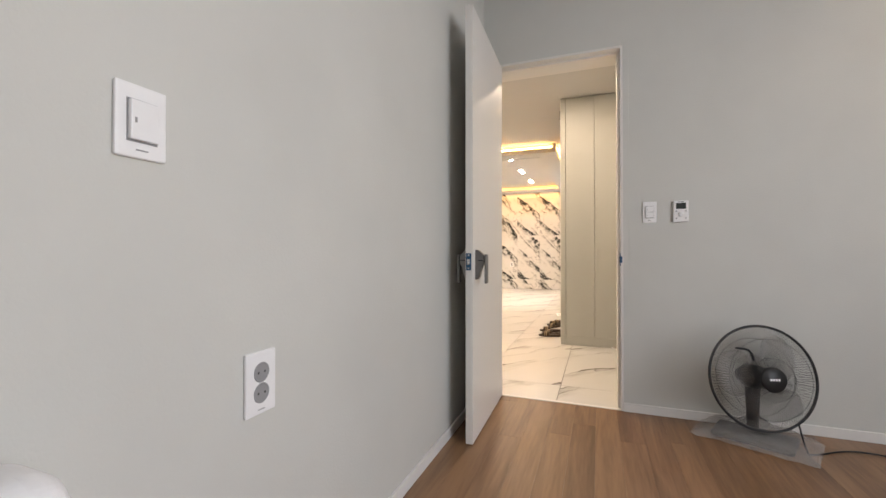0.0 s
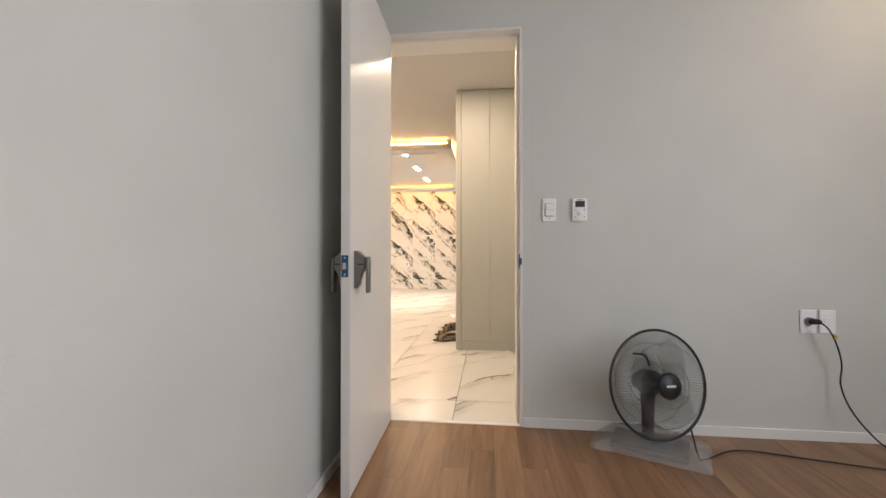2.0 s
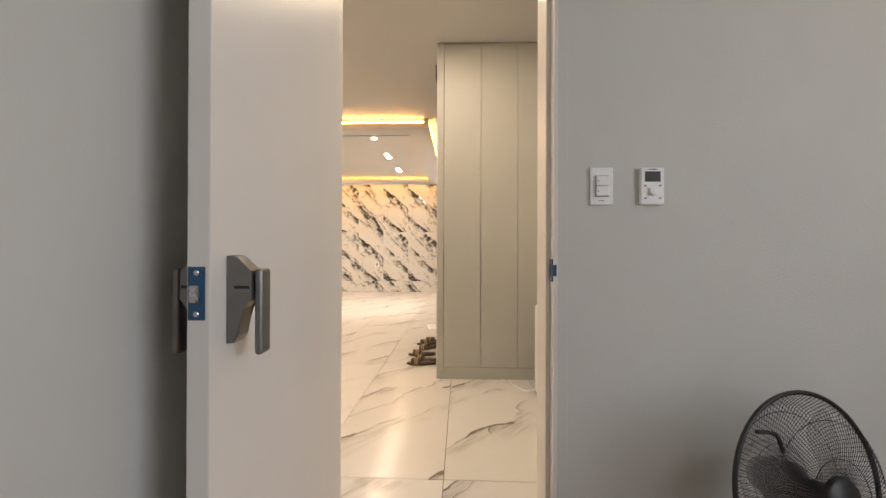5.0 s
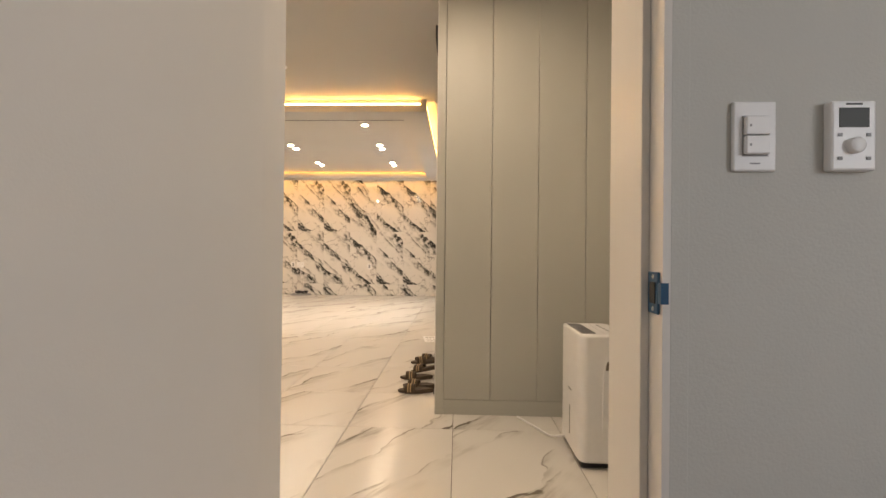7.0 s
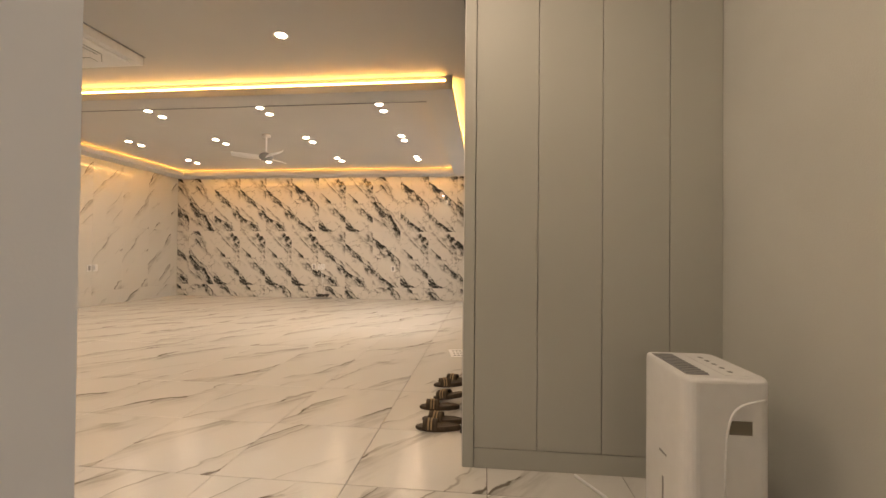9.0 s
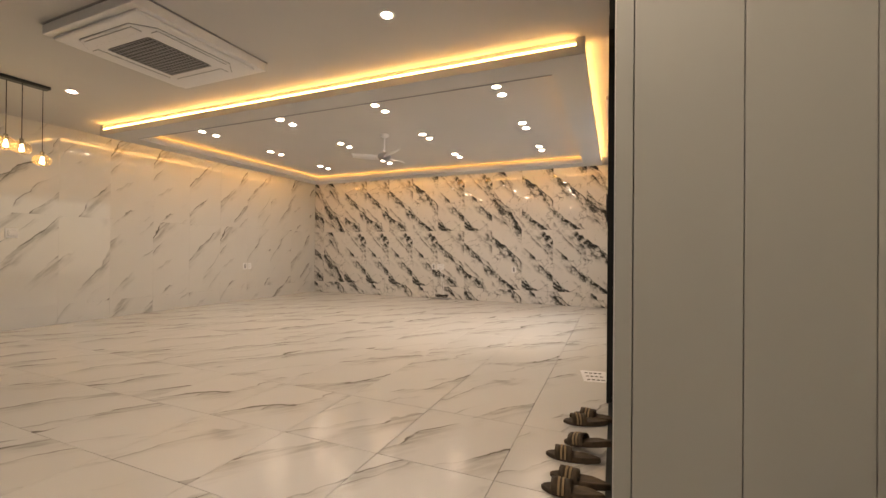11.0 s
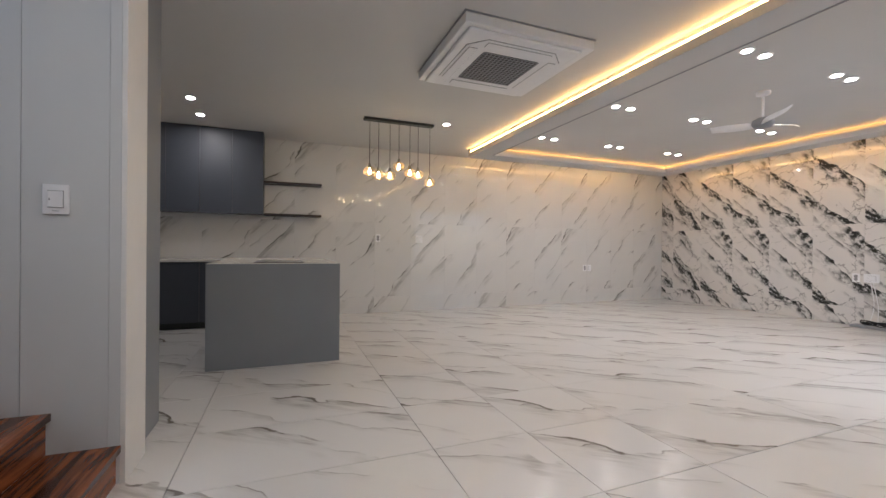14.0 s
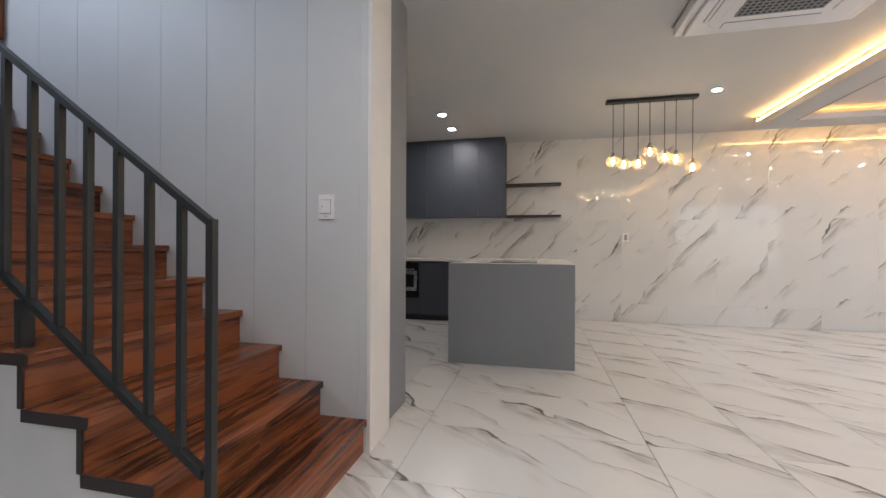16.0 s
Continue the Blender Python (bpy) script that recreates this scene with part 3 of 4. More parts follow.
def fan():
    """Desk-height fan with a wide round cage, on a bagged foot."""
    ob = empty("floor_fan", pose(0.772, 2.525, 0.0, 0, 0, -25), "black round floor fan with smoky blades, foot in a plastic bag", "fan")
    face = pose(0.044, -0.0235, 0.335, 80, 0, 42)           # local z is the fan's axis
    R = 0.252
    rim = torus(bmesh.new(), R, 0.0065, face, 64, 8)
    part("rim", rim, DARKPLASTIC, ob, smooth=True)
    for sgn, nm in ((1, "front_grille"), (-1, "rear_grille")):
        bm = bmesh.new()
        for k in range(110):
            a = k * math.tau / 110
            pts = []
            for r, z in ((0.055, 0.075), (0.14, 0.072), (0.21, 0.045), (R, 0.0)):
                pts.append(face @ Vector((r * math.cos(a + (R - r) * 0.25), r * math.sin(a + (R - r) * 0.25), sgn * z)))
            tube(bm, pts, 0.0009, 4)
        for r, z in ((0.10, 0.075), (0.19, 0.056)):
            torus(bm, r, 0.0013, face @ Matrix.Translation((0, 0, sgn * z)), 40, 4)
        part(nm, bm, DARKPLASTIC, ob)
    hub = part("badge", lathe(bmesh.new(), [(0.058, 0.066), (0.060, 0.074), (0.054, 0.082), (0, 0.084)], 28, face), DARKPLASTIC, ob, "black badge with white lettering", smooth=True)
    bm = bmesh.new()
    for i in range(4):
        box(bm, -0.022 + i * 0.012, -0.014 + i * 0.012, -0.005, 0.005, 0.0842, 0.0848)
    bm.transform(face)
    part("lettering", bm, WHITE, hub)
    for k in range(3):
        bm = bmesh.new()
        n1, n2 = 8, 5
        grid = []
        for i in range(n1 + 1):
            r = 0.035 + 0.185 * i / n1
            wdt = 0.25 + 0.75 * math.sin(math.pi * min(i / n1 * 0.85 + 0.1, 1))
            row = []
            for j in range(n2 + 1):
                a = (j / n2 - 0.5) * 1.75 * wdt + k * math.tau / 3 + 0.6 + 0.35 * i / n1
                row.append(bm.verts.new(face @ Vector((r * math.cos(a), r * math.sin(a), (j / n2 - 0.5) * 0.055 - 0.005))))
            grid.append(row)
        for i in range(n1):
            for j in range(n2):
                bm.faces.new((grid[i][j], grid[i][j + 1], grid[i + 1][j + 1], grid[i + 1][j]))
        bl = part("blade", bm, CLEARBLADE, ob, "smoky clear plastic blade", smooth=True)
        sol = bl.modifiers.new("thick", "SOLIDIFY")
        sol.thickness = 0.002
    part("motor", lathe(bmesh.new(), [(0, -0.15), (0.045, -0.145), (0.058, -0.10), (0.058, -0.04), (0.03, -0.01), (0.03, 0.03), (0, 0.03)], 24, face), DARKPLASTIC, ob, smooth=True)
    part("neck", rod(bmesh.new(), (-0.01, 0.06, 0.05), (-0.01, 0.055, 0.33), 0.026, 16, 0.036), DARKPLASTIC, ob, smooth=False)
    part("knob", tube(bmesh.new(), curve_points([(0, 0.04, 0.40), (-0.02, 0.03, 0.45), (-0.07, 0.0, 0.46)], 6), 0.006), DARKPLASTIC, ob)
    part("foot", B(-0.17, 0.17, -0.08, 0.13, 0.004, 0.034, bevel=0.013, seg=3), DARKPLASTIC, ob)
    bm = bmesh.new()
    nx, ny = 34, 24
    rows = []
    for i in range(nx + 1):
        row = []
        for j in range(ny + 1):
            u, v = i / nx * 2 - 1, j / ny * 2 - 1
            x, y = u * (0.255 + 0.02 * noise.noise((v * 3, 1, 2))), 0.03 + v * (0.155 + 0.02 * noise.noise((u * 3, 5, 2)))
            d = max(abs(u), abs(v))
            z = 0.006 + 0.052 * max(0, min(1, (1.0 - d) * 3.2)) + 0.05 * math.exp(-((x) ** 2 + (y - 0.06) ** 2) / 0.006)
            z += (0.012 * noise.noise((x * 14, y * 14, 0)) + 0.008 * noise.noise((x * 40, y * 40, 3))) * min(1, (1.02 - d) * 6)
            row.append(bm.verts.new((x, y, max(z, 0.003))))
        rows.append(row)
    for i in range(nx):
        for j in range(ny):
            bm.faces.new((rows[i][j], rows[i][j + 1], rows[i + 1][j + 1], rows[i + 1][j]))
    part("plastic_bag", bm, BAG, ob, "clear wrinkled plastic bag over the foot", smooth=True)
    return ob


fan()
cord = empty("power_cord", pose(1.628, 2.70, 0.61), "black fan cord plugged into the wall socket", "power cord")
cw = Matrix.Translation((-1.628, -2.70, -0.61))
part("plug", rod(bmesh.new(), (0, 0.008, 0.0), (0.006, -0.035, 0.004), 0.017, 14, 0.012), DARKPLASTIC, cord)
cpts = [(1.634, 2.665, 0.614), (1.66, 2.645, 0.58), (1.70, 2.65, 0.50), (1.735, 2.67, 0.40), (1.73, 2.67, 0.30), (1.76, 2.64, 0.18), (1.84, 2.60, 0.06), (1.90, 2.53, 0.006), (1.80, 2.44, 0.006), (1.50, 2.50, 0.006), (1.20, 2.56, 0.006), (0.99, 2.45, 0.006), (0.955, 2.44, 0.03), (0.93, 2.45, 0.14)]
bm = tube(bmesh.new(), curve_points(cpts, 8), 0.0038)
bm.transform(cw)
part("cable", bm, DARKPLASTIC, cord, smooth=True)
part("tag", B(0.052, 0.066, -0.062, -0.050, -0.075, -0.055, bevel=0.002), YELLOW, cord, "yellow tag")

bun = empty("wrapped_bundle", pose(BX + 0.002, 0.0, 0.0), "white padded bundle standing against the grey wall", "bundle")
part("padding", B(0.0, 0.16, -0.35, 0.345, 0.0, 0.70, bevel=0.05, seg=8), PAPER, bun)

# ---- hall ----
xs = [-0.27, 0.01, 0.289, 0.572, 0.79]
for i in range(4):
    ob = empty("tall_cabinet", pose(xs[i], CY, 0), "warm grey full-height cabinet with a plain door", "cabinet", "hall cabinets")
    w = xs[i + 1] - xs[i]
    part("body", B(0.0015, w - 0.0015, 0.02, 0.34, 0.005, H - 0.002), CAB, ob)
    part("door", B(0.0014, w - 0.0014, 0.0, 0.0195, 0.092, H - 0.006, bevel=0.001), CAB, ob)
plinth = empty("cabinet_plinth", pose(-0.27, CY, 0), "warm grey continuous plinth under the hall cabinets", "plinth")
part("board", B(0.0, 1.058, 0.001, 0.0195, 0.001, 0.089), CAB, plinth)
end = empty("cabinet_end_panel", pose(-0.32, CY, 0), "warm grey end panel of the hall cabinets", "cabinet panel")
part("board", B(0, 0.048, -0.002, 0.345, 0.001, H - 0.002, bevel=0.001), CAB, end)
part("edging", B(-0.004, -0.0005, 0.0, 0.345, 0.001, H - 0.002), TRIM, end)


def dehumidifier():
    ob = empty("dehumidifier", pose(0.47, 3.985, 0, 0, 0, 0) @ Matrix.Diagonal((0.727, 1.03, 1, 1)), "white upright dehumidifier with rounded edges on the tiles", "dehumidifier")
    bm = bmesh.new()
    box(bm, -0.145, 0.185, -0.13, 0.20, 0.03, 0.61)
    es = [e_ for e_ in bm.edges if abs((e_.verts[0].co - e_.verts[1].co).z) > 0.3]
    bmesh.ops.bevel(bm, geom=es, offset=0.05, segments=6, affect="EDGES", profile=0.5)
    es = [e_ for e_ in bm.edges if min(v.co.z for v in e_.verts) > 0.6 or max(v.co.z for v in e_.verts) < 0.04]
    bmesh.ops.bevel(bm, geom=es, offset=0.012, segments=3, affect="EDGES", profile=0.5)
    part("body", bm, WHITE, ob, smooth=False)
    part("foot", B(-0.125, 0.165, -0.11, 0.18, 0.0, 0.031, bevel=0.008), DARKPLASTIC, ob)
    grille = part("air_grille", B(-0.12, -0.03, -0.09, 0.16, 0.609, 0.6125, bevel=0.001), GREYPLASTIC, ob, "grey slotted air outlet")
    for k in range(12):
        part("slat", B(-0.118, -0.032, -0.085 + k * 0.02, -0.079 + k * 0.02, 0.6125, 0.615), GREYPLASTIC, grille)
    part("control_panel", B(0.03, 0.15, -0.09, 0.15, 0.609, 0.6115, bevel=0.001), WHITE, ob)
    for k in range(5):
        part("button", B(0.07, 0.085, -0.06 + k * 0.042, -0.045 + k * 0.042, 0.6115, 0.613, bevel=0.0006), GREYPLASTIC, ob)
    grip = part("grip_recess", B(0.015, 0.10, -0.1315, -0.129, 0.452, 0.492, bevel=0.001), TAUPE, ob, "beige recessed grip")
    bm = tube(bmesh.new(), curve_points([(0.0, -0.131, 0.12), (0.0, -0.132, 0.36), (0.01, -0.132, 0.47), (0.05, -0.131, 0.53), (0.15, -0.128, 0.555)], 8), 0.004)
    part("side_rib", bm, WHITE, ob, smooth=True)
    part("water_gauge", B(-0.1465, -0.1445, 0.02, 0.03, 0.10, 0.24), GREYPLASTIC, ob, "narrow water gauge")
    part("label_bar", B(-0.1465, -0.1445, 0.0, 0.05, 0.315, 0.322), GREYPLASTIC, ob)
    return ob


TAUPE = material("beige_plastic", (0.20, 0.17, 0.13), 0.5, vary=0.04, scale=20)
dehumidifier()
hose = empty("drain_hose", pose(0, 0, 0), "pale drain hose lying on the tiles", "hose")
part("tube", tube(bmesh.new(), curve_points([(0.37, 4.10, 0.05), (0.31, 4.18, 0.01), (0.24, 4.30, 0.01), (0.17, 4.42, 0.01)], 8), 0.006), WHITE, hose, smooth=True)
cable = empty("mains_cable", pose(0, 0, 0), "dark mains cable on the tiles by the hall wall", "cable")
part("wire", tube(bmesh.new(), curve_points([(0.603, 4.05, 0.08), (0.66, 4.13, 0.012), (0.74, 4.13, 0.006), (0.77, 4.06, 0.006), (0.69, 3.98, 0.006), (0.73, 3.92, 0.006), (0.77, 3.88, 0.006)], 8), 0.004), DARKPLASTIC, cable, smooth=True)


# ---- entry ----
structure("entry_threshold", B(XR + 0.01, XR + 0.09, 4.80, 6.0, -0.006, 0.006), BLACKSTEEL, "dark metal threshold of the entry", "threshold")
structure("wall_entry_back", B(0.79, 0.9, 4.9, 6.4, 0, H), PLASTER, "plain entry wall", "wall")
structure("wall_entry_side", B(XR + 0.14, 0.79, 6.251, 6.4, 0, H), PLASTER, "plain entry wall", "wall")
gate = empty("entry_door_frame", pose(XR, 5.98, 0), "tall black door frame at the entry", "door frame")
part("post", B(-0.006, 0.10, 0.0, 0.269, 0.0, H - 0.001, bevel=0.002), BLACKFRAME, gate)
part("head", B(0.0, 0.10, -1.17, -0.001, 2.46, H - 0.001, bevel=0.002), BLACKFRAME, gate)


def sandal(name_at, flip=1):
    ob = empty("sandal", name_at, "brown slide sandal with tan striped straps", "sandal", "sandals by the entry")
    bm = bmesh.new()
    n = 22
    prof = [((math.cos(t) * 0.125), (0.036 + 0.010 * math.cos(t) - 0.006 * math.cos(2 * t)) * math.sin(t)) for t in (k * math.tau / n for k in range(n))]
    rows = []
    for z, s in ((0.0, 0.95), (0.004, 1.0), (0.016, 1.0), (0.020, 0.96)):
        rows.append([bm.verts.new((x * s, y * s, z + (0.008 if x < -0.02 else 0.0) * (z > 0.01))) for x, y in prof])
    for a, b in zip(rows, rows[1:]):
        for k in range(n):
            bm.faces.new((a[k], a[(k + 1) % n], b[(k + 1) % n], b[k]))
    bm.faces.new(list(reversed(rows[0])))
    bm.faces.new(rows[-1])
    part("sole", bm, BROWN, ob)
    for x0, x1, mat_, hgt in ((0.003, 0.030, BROWN, 0.044), (0.031, 0.039, TAN, 0.047), (0.040, 0.047, BROWN, 0.045), (0.048, 0.056, TAN, 0.047), (0.057, 0.082, BROWN, 0.044)):
        bm = bmesh.new()
        rr = []
        for k in range(13):
            a = math.pi * k / 12
            y, z = 0.045 * math.cos(a), 0.012 + hgt * math.sin(a) ** 0.8
            rr.append([bm.verts.new((x, y * s, z * q)) for x, s, q in ((x0, 1, 1), (x1, 1, 1), (x1, 0.92, 0.9), (x0, 0.92, 0.9))])
        for a, b in zip(rr, rr[1:]):
            for k in range(4):
                bm.faces.new((a[k], a[(k + 1) % 4], b[(k + 1) % 4], b[k]))
        part("strap", bm, mat_, ob, "tan stripe" if mat_ is TAN else "", smooth=True)
    return ob


s0 = sandal(pose(-0.475, 4.83, 0, 0, 0, 182))
for x, y, rz, tilt in ((-0.455, 4.93, 176, 0), (-0.50, 5.13, 184, 0), (-0.44, 5.24, 160, 14), (-0.47, 5.58, 196, 0), (-0.42, 5.67, 172, 0)):
    copy_thing(s0, pose(x, y, 0.0 if not tilt else 0.032, 0, tilt, rz))
note = empty("paper_notice", pose(-0.46, 6.56, 0.001, 0, 0, 10), "white printed notice lying on the tiles", "paper")
part("sheet", B(-0.10, 0.10, -0.15, 0.15, 0, 0.0008), PAPER, note)
for k in range(3):
    for j in range(4):
        part("text_bar", B(-0.07 + j * 0.035, -0.048 + j * 0.035, -0.11 + k * 0.09, -0.085 + k * 0.09, 0.0008, 0.0012), INK, note)

# ---- living room ----
win = empty("window_1", pose(XR, 7.5, 0.35), "wide white framed window in the living room wall", "window")
win["kind"] = "structure"
part("sill", B(-0.03, 0.14, 0.0, 2.6, -0.001, 0.02, bevel=0.003), TRIM, win)
for y in (0.0, 1.275, 2.55):
    part("window_frame", B(0.03, 0.09, y, y + 0.05, 0.021, 1.899), TRIM, win)
part("window_frame", B(0.03, 0.09, 0.051, 1.274, 1.85, 1.899), TRIM, win)
part("window_frame", B(0.03, 0.09, 1.326, 2.549, 1.85, 1.899), TRIM, win)
for y in (0.051, 1.326):
    p = part("pane", B(0.055, 0.061, y, y + 1.223, 0.022, 1.849), CLEARGLASS, win)
    p.visible_shadow = False
structure("curtain_track", B(XR - 0.05, XR - 0.001, 7.3, YF - 0.05, 2.46, 2.50, bevel=0.004), TRIM, "white curtain track over the window", "curtain track")
structure("wall_pad_unit", B(XR - 0.03, XR - 0.001, 6.75, 7.0, 1.25, 1.48, bevel=0.005), DARKPLASTIC, "dark intercom panel on the wall", "intercom")

ac = empty("ceiling_air_conditioner", pose(-3.53, 5.115, H), "white square ceiling air conditioner with a grey grille", "air conditioner")
bm = bmesh.new()
box(bm, -0.50, 0.50, -0.50, 0.54, -0.075, -0.0065, bevel=0.006)
part("casing", bm, WHITE, ac)
# Grey plate, a little wider than the casing, draws the shade above it.
part("ceiling_gap", B(-0.508, 0.508, -0.508, 0.548, -0.006, -0.0005), GREYPLASTIC, ac, "dark plate painted as the shade between casing and ceiling")
part("panel", B(-0.465, 0.465, -0.455, 0.455, -0.100, -0.0755, bevel=0.012, seg=3), WHITE, ac)


def octagon(bm, r, cut, z0, z1, bevel=0.0):
    """A square plate with its corners cut off."""
    ring_ = [(-r, -r + cut), (-r, r - cut), (-r + cut, r), (r - cut, r), (r, r - cut), (r, -r + cut), (r - cut, -r), (-r + cut, -r)]
    lo, hi = [[bm.verts.new((x, y, z)) for x, y in ring_] for z in (z0, z1)]
    bm.faces.new(lo)
    bm.faces.new(list(reversed(hi)))
    for k in range(8):
        bm.faces.new((lo[k], lo[(k + 1) % 8], hi[(k + 1) % 8], hi[k]))
    if bevel:
        bmesh.ops.bevel(bm, geom=bm.edges[:], offset=bevel, segments=2, affect="EDGES", profile=0.5)
    return bm


# The shade line round the middle panel is a grey plate showing past it.
part("shadow_gap", octagon(bmesh.new(), 0.392, 0.115, -0.1025, -0.0995), GREYPLASTIC, ac, "thin dark plate painted as the shade round the middle panel")
part("middle_panel", octagon(bmesh.new(), 0.388, 0.113, -0.108, -0.0995, 0.003), WHITE, ac)
for rz in (0, 90, 180, 270):
    lv = part("louvre", B(-0.265, 0.265, 0.300, 0.368, -0.1105, -0.1075, bevel=0.001), GREYPLASTIC, ac, at=pose(0, 0, 0, 0, 0, rz))
    part("flap", B(-0.262, 0.262, 0.303, 0.365, -0.1125, -0.1106, bevel=0.0008), WHITE, lv)
part("grille_back", octagon(bmesh.new(), 0.238, 0.02, -0.1095, -0.1075), DARKPLASTIC, ac)
bm = bmesh.new()
for k in range(15):
    c = -0.231 + k * 0.033
    box(bm, c - 0.0045, c + 0.0045, -0.235, 0.235, -0.1135, -0.1097)
    box(bm, -0.235, 0.235, c - 0.0045, c + 0.0045, -0.1132, -0.1094)
part("grille", bm, GREYPLASTIC, ac, "grey square-mesh intake grille")

cf = empty("ceiling_fan", pose(-3.2, 7.85, H), "small white ceiling fan with three thin blades, at rest", "ceiling fan")
part("canopy", lathe(bmesh.new(), [(0.06, -0.001), (0.058, -0.03), (0.02, -0.045), (0, -0.045)], 20), WHITE, cf, smooth=True)
part("rod", rod(bmesh.new(), (0, 0, -0.04), (0, 0, -0.25), 0.011), WHITE, cf)
part("motor", lathe(bmesh.new(), [(0, -0.24), (0.04, -0.25), (0.085, -0.275), (0.095, -0.31), (0.07, -0.345), (0, -0.355)], 24), GREYPLASTIC, cf, smooth=True)
for k in range(3):
    bm = bmesh.new()
    rows = []
    for i in range(11):
        u = i / 10
        w = 0.035 + 0.035 * math.sin(math.pi * u)
        rows.append([bm.verts.new((0.07 + 0.36 * u, s * w + 0.03 * u * u, q - 0.315 + 0.018 * s + 0.02 * u)) for s, q in ((-1, 0), (1, 0), (1, 0.006), (-1, 0.006))])
    for a, b in zip(rows, rows[1:]):
        for j in range(4):
            bm.faces.new((a[j], a[(j + 1) % 4], b[(j + 1) % 4], b[j]))
    bm.faces.new(list(reversed(rows[0])))
    bm.faces.new(rows[-1])
    part("blade", bm, WHITE, cf, smooth=True, at=pose(0, 0, 0, 0, 0, 200 + 120 * k))

pend = empty("pendant_lamp", pose(-5.46, 4.83, H), "black bar pendant lamp with seven amber glass globes, lit", "pendant lamp")
part("ceiling_bar", B(-0.045, 0.045, -0.435, 0.435, -0.032, -0.001, bevel=0.006), BLACKSTEEL, pend)
for y, z in ((4.471, 1.93), (4.57, 1.885), (4.717, 1.895), (4.819, 2.005), (4.968, 1.945), (5.062, 1.92), (5.228, 1.84)):
    x = 0.02 if z in (1.885, 2.005, 1.92) else -0.02
    g = part("globe", lathe(bmesh.new(), [(0.018, 0.062), (0.035, 0.058), (0.066, 0.03), (0.075, 0.0), (0.066, -0.032), (0.04, -0.056), (0.0, -0.063), (0.0, -0.060), (0.038, -0.053), (0.063, -0.03), (0.072, 0.0), (0.063, 0.028), (0.034, 0.055), (0.018, 0.059)], 24, Matrix.Translation((x, y - 4.83, z - H))), AMBERGLASS, pend, "amber glass globe", smooth=True)
    g.visible_shadow = False
    part("bulb", lathe(bmesh.new(), [(0, 0.035), (0.01, 0.03), (0.013, 0.0), (0.02, -0.015), (0.014, -0.032), (0, -0.036)], 14, Matrix.Translation((x, y - 4.83, z - H))), BULB, g, "glowing warm bulb", smooth=True)
    part("socket", rod(bmesh.new(), (x, y - 4.83, z - H + 0.035), (x, y - 4.83, z - H + 0.085), 0.017), GUNMETAL, pend)
    part("cable", rod(bmesh.new(), (x, y - 4.83, z - H + 0.085), (x, y - 4.83, -0.03), 0.0035, 8), DARKPLASTIC, pend)

LEFT = lambda y, z: pose(XL, y, z, 0, 0, -90)
socket_plate(LEFT(4.89, 1.165), 0.075, 0.118, 2, "white double socket on the pale marble wall")
wall_switch(LEFT(5.565, 1.16), 0.118, 0.118, 1, "white wide switch plate on the pale marble wall")
socket_plate(LEFT(8.90, 0.66), 0.085, 0.118, 2, "white double socket low on the marble wall")
wall_switch(LEFT(9.01, 0.66), 0.085, 0.118, 1, "white blank plate low on the marble wall")
FAR = lambda x, z: pose(x, YF, z, 0, 0, 180)
socket_plate(FAR(-3.82, 0.66), 0.085, 0.118, 2, "white double socket on the black-veined wall")
wall_switch(FAR(-3.66, 0.66), 0.16, 0.118, 1, "white wide outlet plate on the black-veined wall")
socket_plate(FAR(-2.12, 0.64), 0.085, 0.118, 2, "white double socket beside the window end of the wall")
rt = empty("set_top_box", pose(-3.6, YF - 0.12, 0), "small dark network box with coiled leads on the floor", "network box")
part("case", B(-0.20, 0.20, -0.08, 0.08, 0.004, 0.035, bevel=0.004), GREYPLASTIC, rt)
bm = bmesh.new()
random.seed(4)
for k in range(4):
    pts = [(0.13 * math.cos(a * 0.7 + k) * (0.8 + 0.1 * k) + 0.02, 0.05 * math.sin(a * 0.7 + k), 0.05 + 0.012 * k + 0.012 * math.sin(a * 1.3 + k)) for a in range(10)]
    tube(bm, curve_points(pts, 5), 0.007, 6)
part("coiled_leads", bm, DARKPLASTIC, rt, "coiled black leads", smooth=True)
for dx in (-0.05, 0.03):
    part("lead", tube(bmesh.new(), curve_points([(dx, 0.06, 0.06), (dx * 0.5, 0.10, 0.3), (dx * 0.3 - 0.05, 0.112, 0.60)], 6), 0.004, 6), WHITE, rt)

# ---- kitchen ----
for k in range(5):
    y0 = 3.26 - 0.372 * (k + 1)
    u = empty("wall_cabinet", pose(XL, y0, 1.46), "slate grey wall cabinet with a plain handleless door", "cabinet", "kitchen wall cabinets")
    part("body", B(0.004, 0.33, 0.001, 0.371, 0, 1.095), KITCHEN, u)
    part("door", B(0.331, 0.35, 0.0015, 0.3705, -0.01, 1.095, bevel=0.001), KITCHEN, u)
for z in (1.465, 1.91):
    sh = empty("wall_shelf", pose(XL, 3.262, z), "thin dark wooden wall shelf", "shelf", "kitchen shelves")
    part("board", B(0.003, 0.22, 0, 0.76, -0.012, 0.012, bevel=0.001), SHELFWOOD, sh)
